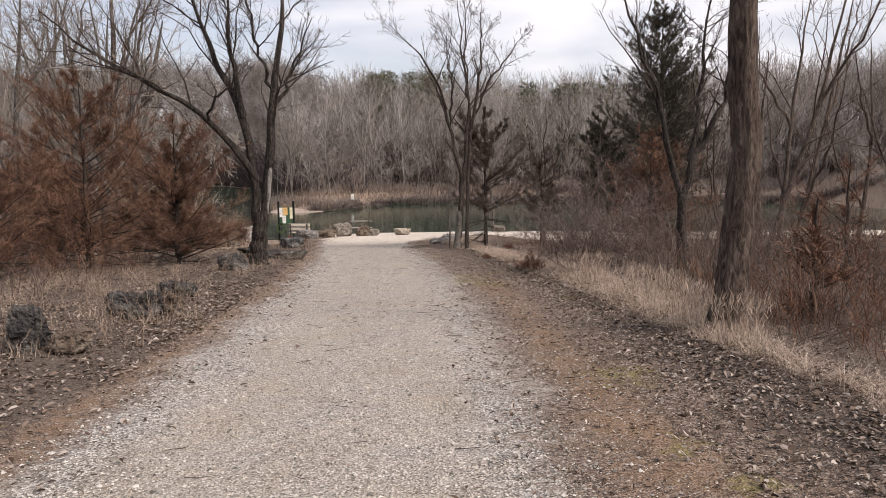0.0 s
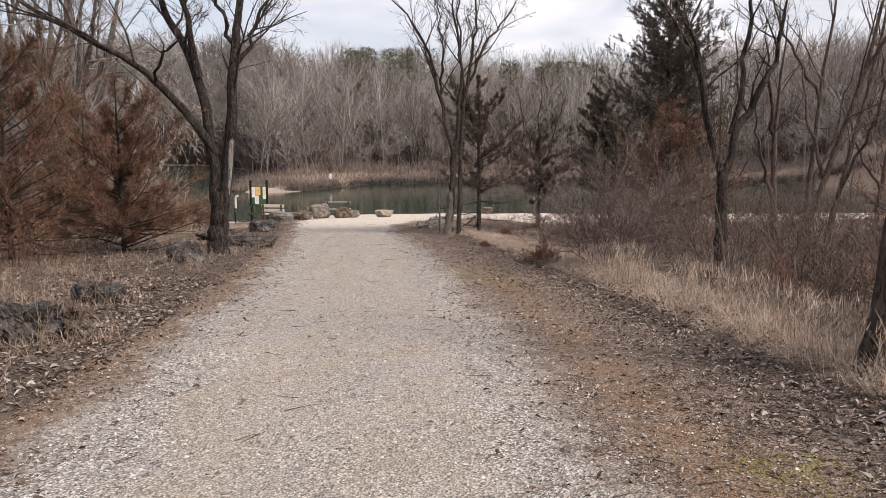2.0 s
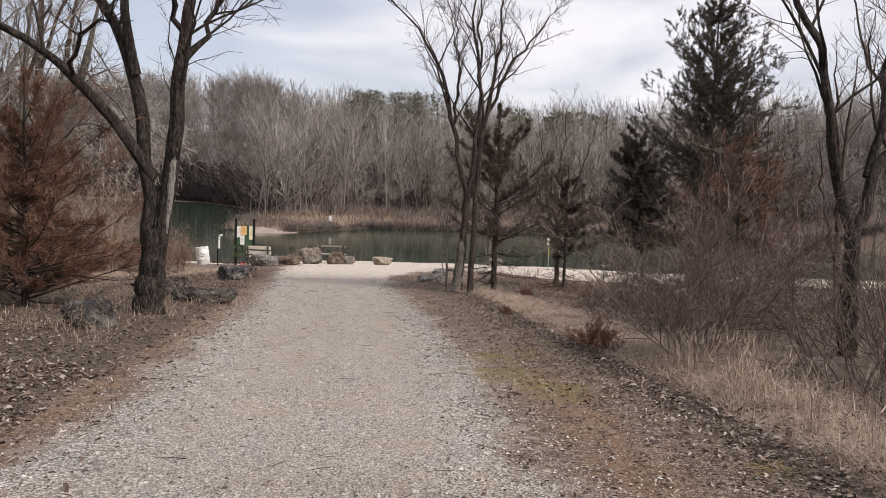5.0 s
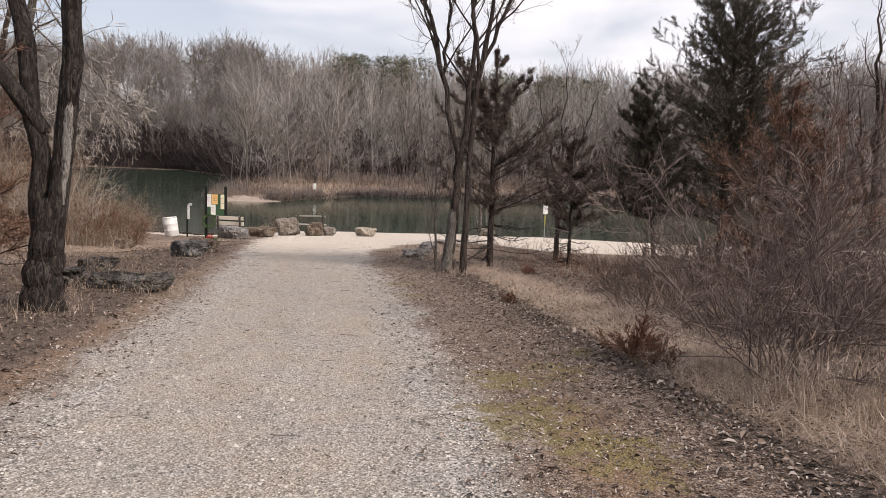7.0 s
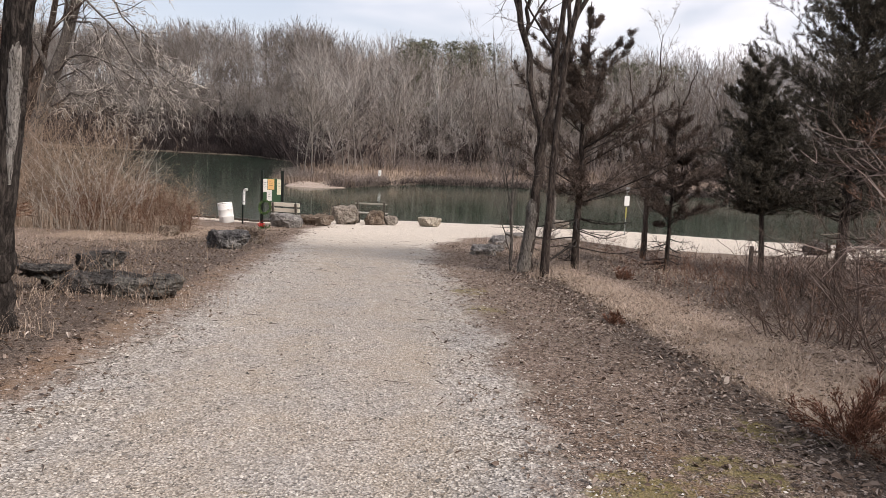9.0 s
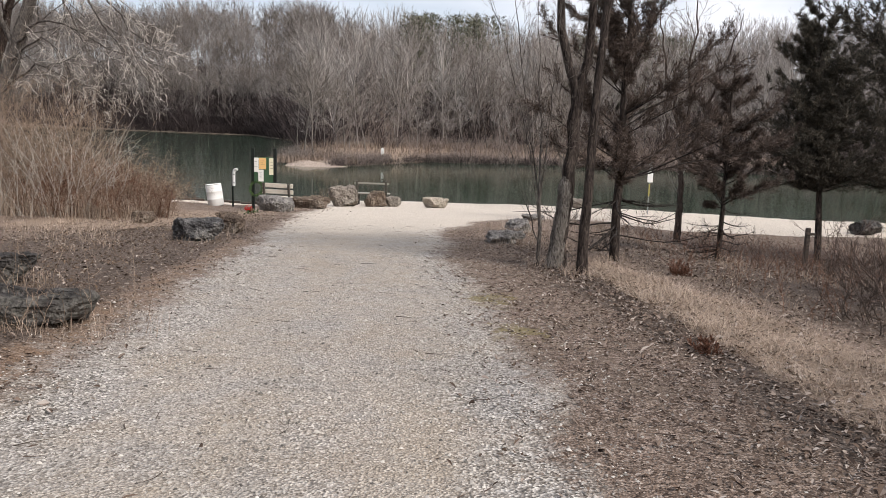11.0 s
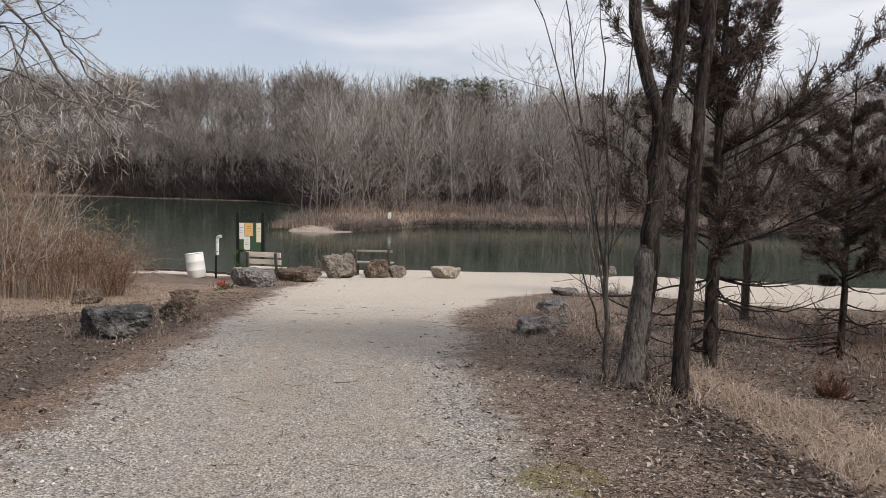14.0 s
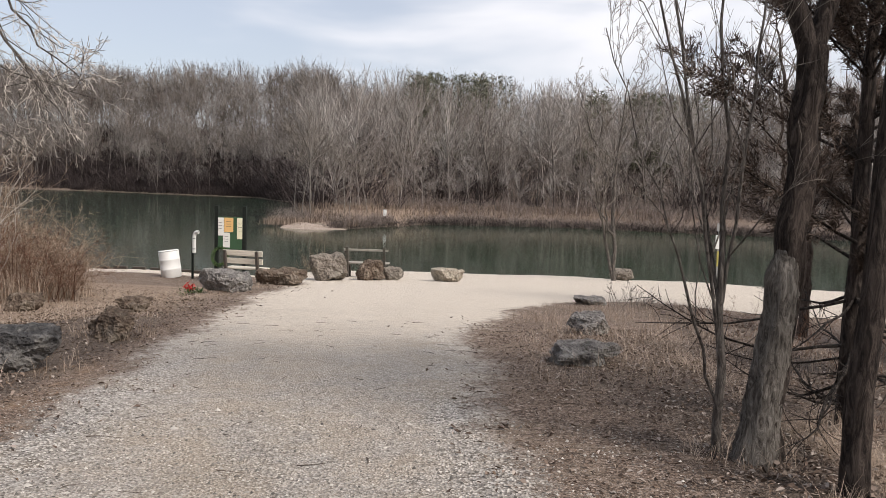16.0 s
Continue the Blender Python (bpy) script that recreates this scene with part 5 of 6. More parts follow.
def sand_bank():
    """A low spit of sand that falls away to a point."""
    u, v = np.meshgrid(np.linspace(0, 1, 46), np.linspace(-1, 1, 22))
    x = -23.2 + 7.4 * u
    half = 3.2 * np.sqrt(np.clip(1 - (np.abs(u - 0.38) / 0.64) ** 2.2, 0.004, 1))
    y = 105.2 + half * v - 1.0 * u + 0.25 * waves(x, v, 1.4, 4)
    crest = np.interp(u, [0, 0.1, 0.28, 0.5, 0.8, 1], [0.2, 0.45, 0.62, 0.42, 0.14, 0.0])
    z = POND - 0.12 + (crest + 0.1) * np.clip(1 - np.abs(v) ** 1.7, 0, 1) * (1 + 0.16 * waves(x, y, 2.3, 6)) + 0.04 * waves(x, y, 5.0, 2)
    idx = np.arange(u.size).reshape(u.shape)
    F = np.stack([idx[:-1, :-1], idx[:-1, 1:], idx[1:, 1:], idx[1:, :-1]], -1).reshape(-1, 4)
    tagged(part("sand_bank", mesh("sand_bank", [(np.stack([x, y, z], -1), F)], SAND_BANK, True), SAND_BANK), "low pinkish sand bank at the pond's far side", "sand bank", kind="structure")


sand_bank()


# ---- notice board, barrel, bench and posts at the shore ----
def notice_board():
    x, y = -9.5, 46.6
    z = float(land(x, y)) - 0.15
    top = thing("notice_board", (x, y, z), "green notice board on two dark posts with pinned papers", "sign", turn=2)
    for s in (-0.45, 0.45):
        part("post", box(0.12, 0.13, 2.62, (s, 0, 0), 0.01), POST_GREEN, top)
    board = part("board", box(0.86, 0.03, 1.05, (0, -0.035, 1.22), 0.004), BOARD_GREEN, top)
    for px, pz, w, h, m, lab in ((-0.32, 1.66, 0.22, 0.58, PAPER, "white notice"), (-0.05, 1.78, 0.29, 0.46, PAPER_ORANGE, "orange notice"), (0.32, 1.56, 0.20, 0.68, PAPER_CREAM, "cream notice"), (-0.12, 1.28, 0.22, 0.48, PAPER, "white notice")):
        page = part("notice", box(w, 0.006, h, (px, -0.055, pz), 0.0), m, board, lab)
        for q in range(3):
            part("text_bar", box(w * 0.55, 0.003, 0.009, (px, -0.0605, pz + h * (0.72 - 0.17 * q)), 0.0), POST_GREEN if m is PAPER else BENCH_DARK, board)


notice_board()


def plastic_barrel():
    x, y = -11.85, 47.6
    top = thing("barrel", (x, y, float(land(x, y)) - 0.01), "white plastic barrel leaning slightly on the shore", "barrel")
    bm = lathe([(0.30, 0.0), (0.325, 0.03), (0.335, 0.28), (0.345, 0.30), (0.335, 0.32), (0.335, 0.60), (0.345, 0.62), (0.335, 0.64), (0.33, 0.90), (0.32, 0.94), (0.30, 0.94), (0.295, 0.84)], 28)
    bmesh.ops.rotate(bm, cent=(0, 0, 0), matrix=Matrix.Rotation(radians(-8), 3, "Y"), verts=bm.verts)
    part("drum", bm, WHITE_PLASTIC, top)
    ring = lathe([(0.330, 0.90), (0.337, 0.905), (0.337, 0.915), (0.330, 0.92)], 28)
    bmesh.ops.rotate(ring, cent=(0, 0, 0), matrix=Matrix.Rotation(radians(-8), 3, "Y"), verts=ring.verts)
    part("rim_band", ring, STEEL, top)


plastic_barrel()


def line_tube():
    """A post that carries a bent white pipe."""
    x, y = -11.05, 47.5
    top = thing("pipe_post", (x, y, float(land(x, y)) - 0.1), "thin post holding a bent white plastic pipe", "post")
    part("post", box(0.07, 0.05, 1.55, (-0.06, 0.03, 0), 0.006), POST_GREEN, top)
    P, R = resample([(0, 0, 0.98), (0, 0, 1.55), (0.02, -0.01, 1.66), (0.09, -0.03, 1.71), (0.17, -0.05, 1.68)], [0.06] * 5, 12, 0, RNG)
    part("pipe", mesh("pipe", [tubes(P, R, 14)], WHITE_PLASTIC, True), WHITE_PLASTIC, top)
    for h in (1.1, 1.45):
        part("strap", box(0.15, 0.14, 0.03, (-0.02, 0.0, h), 0.003), STEEL, top)


line_tube()


def bench(x, y, turn, length, label, frame_mat, slat_mat, backs=(0.60, 0.83), slat_h=0.16):
    top = thing("bench", (x, y, float(land(x, y)) + 0.0), label, "bench", turn=turn)
    for s in (-length / 2 + 0.12, length / 2 - 0.12):
        part("leg", box(0.07, 0.09, 0.44, (s, -0.18, 0), 0.006), frame_mat, top)
        part("back_post", box(0.08, 0.08, 1.0, (s, 0.22, 0), 0.006, Matrix.Rotation(radians(-8), 4, "X")), frame_mat, top)
        part("bearer", box(0.07, 0.46, 0.07, (s, 0.0, 0.37), 0.006), frame_mat, top)
    for d in (-0.17, 0.0, 0.16):
        part("seat_slat", box(length, 0.14, 0.04, (0, d, 0.445), 0.006), slat_mat, top)
    for h in backs:
        part("back_slat", box(length, 0.035, slat_h, (0, 0.185 + (h - 0.5) * 0.14, h), 0.006), slat_mat, top)
    return top


bench(-8.15, 44.0, 168, 1.25, "weathered wooden bench with dark frame facing the pond", BENCH_DARK, BENCH_WOOD)
bench(-5.0, 46.3, 180, 1.4, "low grey wooden bench behind boulders", BENCH_DARK, BENCH_GREY, (0.85,), 0.07)


def wreath():
    x, y = -9.78, 46.42
    z = -2.43
    rng = np.random.default_rng(9)
    top = thing("wreath", (x, y, z), "round green wreath hung on the notice board", "wreath")
    a = rng.uniform(0, 2 * math.pi, 1500)
    c = np.stack([0.25 * np.cos(a), 0.12 * np.sin(a), 0.33 + 0.27 * np.sin(a)], 1)
    part("foliage", mesh("foliage", [slivers(c + rng.normal(0, 0.024, c.shape), unit(rng.normal(size=c.shape)), rng.uniform(0.03, 0.07, len(a)), rng.uniform(0.014, 0.028, len(a)))], WREATH), WREATH, top)
    q = np.linspace(0, 2 * math.pi, 24)
    ring = np.stack([0.25 * np.cos(q), 0.12 * np.sin(q), 0.33 + 0.27 * np.sin(q)], 1)[None]
    part("hoop", mesh("hoop", [tubes(ring, np.full((1, 24), 0.015), 6)], TWIG), TWIG, top)


wreath()


def flowers():
    x, y = -7.7, 38.6
    z = float(land(x, y))
    rng = np.random.default_rng(10)
    top = thing("flower_bunch", (x, y, z), "bunch of red flowers laid by a boulder", "flowers")
    n = 70
    c = np.stack([rng.normal(0, 0.06, n), rng.normal(0, 0.05, n), 0.12 + np.abs(rng.normal(0, 0.06, n))], 1)
    part("flower_head", mesh("flower_head", [slivers(c, unit(rng.normal(size=c.shape)), rng.uniform(0.04, 0.08, n), rng.uniform(0.03, 0.05, n))], RED_PETAL), RED_PETAL, top)
    n = 220
    c = np.stack([rng.normal(0.12, 0.14, n), rng.normal(0, 0.1, n), np.abs(rng.normal(0, 0.06, n))], 1)
    part("greenery", mesh("greenery", [slivers(c, unit(rng.normal(size=c.shape) + [0, 0, 0.5]), rng.uniform(0.06, 0.14, n), rng.uniform(0.02, 0.04, n))], WREATH), WREATH, top)


flowers()


def life_ring_post():
    x, y = 6.25, 47.5
    top = thing("sign_post", (x, y, float(land(x, y)) - 0.1), "thin steel post with small white signs and yellow sleeve", "sign")
    part("post", box(0.04, 0.04, 2.1, (0, 0, 0), 0.005), STEEL, top)
    part("sleeve", box(0.05, 0.055, 0.5, (0, 0, 0.85), 0.005), YELLOW, top)
    part("sign_plate", box(0.17, 0.02, 0.24, (0.0, -0.04, 2.0), 0.003), STEEL, top)
    part("sign_plate", box(0.22, 0.05, 0.44, (0.0, -0.05, 1.42), 0.01), WHITE_PLASTIC, top)


life_ring_post()


def far_sign():
    x, y = -13.4, 114.5
    top = thing("far_sign", (x, y, float(land(x, y)) - 0.1), "small white sign standing in far reeds", "sign")
    part("post", box(0.1, 0.1, 1.5, (0, 0.06, 0), 0.01), POST_WOOD, top)
    part("sign_plate", box(0.38, 0.03, 0.8, (0, -0.02, 1.0), 0.006), WHITE_PLASTIC, top)


far_sign()


def stub_post(x, y, h, label):
    top = thing("post", (x, y, float(land(x, y)) - 0.1), label, "post")
    part("shaft", box(0.10, 0.10, h, (0, 0, 0), 0.012), POST_WOOD, top)
    part("bracket", box(0.2, 0.05, 0.06, (0.05, -0.05, h * 0.82), 0.006), POST_WOOD, top)


stub_post(7.1, 34.0, 0.95, "short dark timber post in dry grass")
stub_post(-13.2, 42.5, 0.6, "short brown timber post in brush")


def shore_edging():
    top = thing("shore_edging", (0, 0, 0), "low timber and concrete edging along the shore", "edging", kind="structure")
    rng = np.random.default_rng(12)
    for i in range(9):
        x = -15.6 + i * 0.62
        y = float(near_shore(x)) - 0.35
        ob = part("edging_block", box(0.52, 0.14, 0.16, (0, 0, 0), 0.02), POST_WOOD, top)
        ob.location = (x, y, float(land(x, y)) - 0.05 + rng.uniform(-0.02, 0.02))


shore_edging()


def far_edge():
    """The pale strip of bare earth at the waterline of the distant shore."""
    rng = np.random.default_rng(13)
    x = np.linspace(-150, -27, 160)
    y = far_shore(x) - 1.0
    up = 0.02 + 0.3 * rng.random(160)
    V = np.stack([np.stack([x, y - 0.5, np.full(160, POND - 0.1)], 1), np.stack([x, y, POND + up], 1), np.stack([x, y + 2.0, POND + up * 0.6], 1)], 1)
    idx = np.arange(480).reshape(160, 3)
    F = np.concatenate([np.stack([idx[:-1, k], idx[1:, k], idx[1:, k + 1], idx[:-1, k + 1]], -1) for k in (0, 1)])
    tagged(part("far_waterline", mesh("far_waterline", [(V, F)], ROCK_BROWN, True), ROCK_BROWN), "pale bare earth along the distant waterline", "bank", kind="structure")


far_edge()

# ---- far woods ----
def far_templates(count, seed, bottom=(0.10, 0.30)):
    """Leafless woodland trees of unit height: a fan of limbs that fill a rounded crown with fine twigs."""
    rng = np.random.default_rng(seed)
    out = []
    for _ in range(count):
        lean, wide, low = rng.normal(0, 0.04, 2), rng.uniform(0.18, 0.33), rng.uniform(*bottom)
        P, R = stems([(0, 0, 0)], [(lean[0], lean[1], 1)], [0.8], [0.0072], [0.0022], 6, 0.07, 0.03, rng)
        n = 17
        az = np.arange(n) * 2.4 + rng.uniform(0, 6.3) + rng.normal(0, 0.3, n)
        th = np.radians(rng.uniform(4, 115, n))
        mid_z = low + (1 - low) * 0.52
        goal = np.stack([wide * np.cos(az) * np.sin(th), wide * np.sin(az) * np.sin(th), mid_z + (1 - mid_z) * np.cos(th) * rng.uniform(0.75, 1.0, n)], 1)
        u = np.clip(low + (goal[:, 2] - low) * rng.uniform(0.25, 0.6, n), 0.1, 0.75) / 0.8 * 5
        i = np.minimum(u.astype(int), 4)
        foot = P[0, i] + (P[0, i + 1] - P[0, i]) * (u - i)[:, None]
        elbow = foot * 0.45 + goal * 0.55 + np.array([0, 0, 1]) * (0.02 * rng.normal(size=n))[:, None] - np.stack([goal[:, 0], goal[:, 1], 0 * az], 1) * 0.12
        s = np.linspace(0, 1, 4)[None, :, None]
        L1 = foot[:, None] * (1 - s) ** 2 + 2 * elbow[:, None] * s * (1 - s) + goal[:, None] * s ** 2
        R1 = np.repeat(np.linspace(0.0027, 0.0008, 4)[None], n, 0)
        who = np.repeat(np.arange(n), 7)
        q = rng.uniform(0.3, 1.0, len(who))
        j = np.minimum((q * 3).astype(int), 2)
        pos = L1[who, j] + (L1[who, j + 1] - L1[who, j]) * (q * 3 - j)[:, None]
        out_dir = unit(pos - np.array([lean[0] * 0.5, lean[1] * 0.5, mid_z - 0.12]))
        d = unit(unit(L1[who, j + 1] - L1[who, j]) + 0.5 * out_dir + rng.normal(0, 0.42, pos.shape) + [0, 0, 0.15])
        ln = rng.uniform(0.07, 0.16, len(who))
        s1 = slivers(pos, d, ln, np.full(len(who), 0.0034))
        w2 = np.repeat(np.arange(len(who)), 5)
        q2 = rng.uniform(0.15, 0.95, len(w2))
        p2 = pos[w2] + d[w2] * (ln[w2] * q2)[:, None]
        d2 = unit(d[w2] + rng.normal(0, 0.5, p2.shape) + [0, 0, 0.2])
        s2 = slivers(p2, d2, rng.uniform(0.035, 0.085, len(w2)), np.full(len(w2), 0.0024))
        out.append([(*tubes(P, R, 3), 1), strips(L1, R1), s1, s2])
    return out


def bush_templates(count, seed):
    rng = np.random.default_rng(seed)
    out = []
    for _ in range(count):
        n = 15
        a = rng.uniform(0, 2 * math.pi, n)
        P, R = stems(np.stack([0.15 * np.cos(a), 0.15 * np.sin(a), 0 * a], 1), np.stack([0.5 * np.cos(a), 0.5 * np.sin(a), 1 + 0 * a], 1), rng.uniform(0.5, 1.0, n), np.full(n, 0.01), np.full(n, 0.003), 3, 0.15, 0, rng)
        who = np.repeat(np.arange(n), 8)
        u = rng.uniform(0.2, 1, len(who))[:, None]
        pos = P[who, 0] * (1 - u) + P[who, 2] * u
        d = unit(unit(P[who, 2] - P[who, 1]) + rng.normal(0, 0.6, pos.shape))
        out.append([strips(P, R), slivers(pos, d, rng.uniform(0.12, 0.3, len(pos)), np.full(len(pos), 0.014))])
    return out


def scatter(templates, places, sizes, seed, squash=1.0):
    """Copies of the templates at the places, joined into batches."""
    rng = np.random.default_rng(seed)
    kind = rng.integers(0, len(templates), len(places))
    a = rng.uniform(0, 2 * math.pi, len(places))
    batches = []
    for k, tmpl in enumerate(templates):
        who = np.nonzero(kind == k)[0]
        if len(who) == 0:
            continue
        c, s = np.cos(a[who]), np.sin(a[who])
        for V, F, *slot in tmpl:
            x = (V[None, :, 0] * c[:, None] - V[None, :, 1] * s[:, None]) * sizes[who, None] * squash
            y = (V[None, :, 0] * s[:, None] + V[None, :, 1] * c[:, None]) * sizes[who, None] * squash
            z = V[None, :, 2] * sizes[who, None]
            W = np.stack([x, y, z], -1) + places[who, None, :]
            G = F[None] + (np.arange(len(who)) * len(V))[:, None, None]
            batches.append((W.reshape(-1, 3), G.reshape(-1, F.shape[1]), *slot))
    return batches


def wood_places(n, seed, xr, inland_r, power=1.0):
    rng = np.random.default_rng(seed)
    x = rng.uniform(*xr, n)
    g = inland_r[0] + (inland_r[1] - inland_r[0]) * rng.uniform(0, 1, n) ** power
    y = far_shore(x) + g
    return np.stack([x, y, land(x, y) - 0.2], 1), rng


FT, TALL, BT = far_templates(12, 400), far_templates(10, 402, (0.34, 0.52)), bush_templates(5, 401)
p, r = wood_places(560, 410, (-26, 120), (10, 125), 1.2)
tagged(new("far_woods", mesh("far_woods", scatter(FT, p, r.uniform(13, 19.5, len(p)), 411), FAR_WOOD, more=(FAR_TRUNK,))), "grey leafless woods rising behind the pond", "woods", kind="stuff")
p, r = wood_places(900, 420, (-270, -26), (7, 100), 1.0)
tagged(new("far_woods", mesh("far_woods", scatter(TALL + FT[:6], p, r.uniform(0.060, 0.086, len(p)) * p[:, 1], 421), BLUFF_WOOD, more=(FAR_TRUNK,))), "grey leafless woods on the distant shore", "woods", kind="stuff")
p, r = wood_places(720, 430, (-26, 110), (9.0, 120), 1.3)
half = len(p) // 2
size = r.uniform(1.5, 3.2, len(p)) * (1 + 1.5 * step(p[:, 1] - far_shore(p[:, 0]), 8, 30))
# this half of the brush is coloured dark for the woods' shade
tagged(new("far_brush", mesh("far_brush", scatter(BT, p[half:], size[half:] * 1.3, 432), SHADED_BRUSH)), "brush under the far woods, coloured dark for shade", "brush", kind="stuff")
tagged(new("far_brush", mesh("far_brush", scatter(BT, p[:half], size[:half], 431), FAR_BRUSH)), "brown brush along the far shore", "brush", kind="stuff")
# brush with the shade at the bluff's foot in its colour
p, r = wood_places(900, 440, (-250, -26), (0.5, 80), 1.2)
tagged(new("far_brush", mesh("far_brush", scatter(BT, p, r.uniform(4, 9.5, len(p)), 441), SHADED_BRUSH)), "brown brush on the distant shore, darkened for shade", "brush", kind="stuff")
p, r = wood_places(620, 435, (-14, 80), (-0.4, 2.6), 1.0)
tagged(new("far_brush", mesh("far_brush", scatter(BT, p, r.uniform(0.8, 1.9, len(p)), 436, 1.4), FAR_BRUSH)), "low dark brush at the far waterline", "brush", kind="stuff")
for i, (x, y, h) in enumerate(((-24.5, 106.5, 2.6), (-23.0, 108.0, 3.4), (-25.5, 110.5, 4.2), (-17.5, 108.5, 1.4))):
    thicket("spit_shrub", x, y, 1.2, 1.0, h, 60, "pale bare shrub on the sandy spit", TWIG_GREY, seed=600 + i, lean=0.5, r=0.02, fork=(6, 5), wiggle=0.15, spread=50, group="shrubs on the spit")
p, r = wood_places(240, 437, (-28, -13), (-0.2, 5.0), 1.2)
p = p[(np.abs(p[:, 0] + 20.4) > 2.3) | (p[:, 1] > 107)]
tagged(new("far_brush", mesh("far_brush", scatter(BT, p, np.random.default_rng(438).uniform(0.8, 1.8, len(p)), 439, 1.3), FAR_BRUSH)), "low brown brush around the sandy spit", "brush", kind="stuff")
p, r = wood_places(260, 445, (-150, -25), (-1.0, 5.0), 1.0)
tagged(new("far_brush", mesh("far_brush", scatter(BT, p, r.uniform(2.0, 4.5, len(p)), 446, 1.3), SHADED_BRUSH)), "dark brush at the distant waterline", "brush", kind="stuff")
# extra dark bushes that stand in for shade low on the bluff
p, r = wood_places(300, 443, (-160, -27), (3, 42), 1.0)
tagged(new("far_brush", mesh("far_brush", scatter(BT, p, r.uniform(8, 16, len(p)), 444), SHADED_BRUSH)), "added dark brush standing in for shade on the distant shore", "brush", kind="stuff")
p, r = wood_places(220, 447, (-14, 60), (5.0, 13.0), 1.0)
tagged(new("far_brush", mesh("far_brush", scatter(BT, p, r.uniform(1.2, 2.8, len(p)), 448, 1.1), FAR_BRUSH)), "brown brush among far reeds", "brush", kind="stuff")
p, r = wood_places(70, 455, (-24, 70), (7, 20), 1.0)
tagged(new("far_woods", mesh("far_woods", scatter(FT, p, r.uniform(5.5, 9.5, len(p)), 456, 1.5), FAR_WOOD, more=(FAR_TRUNK,))), "low pale bare trees along the far shore", "woods", kind="stuff")
p, r = wood_places(12, 459, (-27, -12), (4, 14), 1.0)
tagged(new("far_woods", mesh("far_woods", scatter(TALL, p, r.uniform(8, 13, len(p)), 460, 1.15), TWIG_GREY, more=(BARK_PALE,))), "whitish bare trees behind the sand bank", "woods", kind="stuff")
p, r = wood_places(24, 457, (-140, -27), (2, 14), 1.0)
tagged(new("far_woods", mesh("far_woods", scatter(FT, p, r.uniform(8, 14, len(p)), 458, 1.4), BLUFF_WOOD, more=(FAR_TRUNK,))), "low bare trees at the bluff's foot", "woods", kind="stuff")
# woods to either side
rng = np.random.default_rng(450)
for xr, yr, n, lab in (((38, 95), (-8, 110), 150, "leafless woods beyond the brambles"), ((-75, -24), (-8, 62), 180, "leafless woods beyond the rusty cedars")):
    x, y = rng.uniform(*xr, n), rng.uniform(*yr, n)
    keep = y < near_shore(x) - 1.5 if xr[0] < 0 else (y < near_shore(x) - 2) | (x > 52)
    x, y = x[keep], y[keep]
    q = np.stack([x, y, land(x, y) - 0.2], 1)
    tagged(new("side_woods", mesh("side_woods", scatter(FT, q, rng.uniform(8, 13, len(q)), 451), FAR_WOOD, more=(FAR_TRUNK,))), lab, "woods", kind="stuff")
    x, y = rng.uniform(*xr, n), rng.uniform(*yr, n)
    keep = y < near_shore(x) - 1.5 if xr[0] < 0 else (y < near_shore(x) - 2) | (x > 52)
    q = np.stack([x, y, land(x, y) - 0.1], 1)[keep]
    tagged(new("side_brush", mesh("side_brush", scatter(BT, q, rng.uniform(1.5, 4, len(q)), 452), TWIG_SHRUB)), "leafless brush under the side woods", "brush", kind="stuff")


def far_pines():
    rng = np.random.default_rng(460)
    spots = [(rng.uniform(-15.5, 3), rng.uniform(158, 178), rng.uniform(0.121, 0.131)) for _ in range(20)] + [(rng.uniform(13, 38), rng.uniform(158, 178), rng.uniform(0.104, 0.115)) for _ in range(18)]
    for x, y, rise in spots:
        z = float(land(x, y)) - 0.2
        h = rise * y - z
        top = thing("far_pine", (x, y, z), "green pine on the hill behind the pond", "tree", "pines on the hill")
        P, R = stems([(0, 0, 0)], [(0, 0, 1)], [h], [0.2], [0.03], 5, 0.01, 0, rng)
        part("trunk", mesh("trunk", [tubes(P, R, 5)], BARK), BARK, top)
        n = 900
        t = rng.uniform(0.25, 1, n)
        a = rng.uniform(0, 2 * math.pi, n)
        rad = (1.04 - t) ** 0.5 * h * 0.2 * np.sqrt(rng.uniform(0.1, 1, n))
        c = np.stack([rad * np.cos(a), rad * np.sin(a), t * h], 1)
        d = unit(np.stack([np.cos(a), np.sin(a), 0.5 + 0 * a], 1) + rng.normal(0, 0.3, c.shape))
        part("crown", mesh("crown", [slivers(c, d, rng.uniform(0.5, 1.3, n), rng.uniform(0.08, 0.2, n))], PINE), PINE, top)


far_pines()


def blades(places, height, width, lean, rng):
    """Dry grass blades: two bent faces each."""
    n = len(places)
    a = rng.uniform(0, 2 * math.pi, n)
    d = np.stack([np.cos(a), np.sin(a), 0 * a], 1) * (lean * rng.uniform(0.2, 1.2, n))[:, None]
    s = np.stack([-np.sin(a), np.cos(a), 0 * a], 1) * (width * rng.uniform(0.6, 1.3, n))[:, None] / 2
    h = height * rng.uniform(0.5, 1.15, n)
    up = np.stack([0 * h, 0 * h, h], 1)
    mid = places + up * 0.55 + d * 0.35 * h[:, None]
    V = np.stack([places - s, places + s, mid + s * 0.7, mid - s * 0.7, places + up * 0.95 + d * 1.1 * h[:, None]], 1)
    i = np.arange(n)[:, None] * 5
    return [(V.reshape(-1, 3), i + np.array([[0, 1, 2, 3]])), (V.reshape(-1, 3), i + np.array([[3, 2, 4]]))]


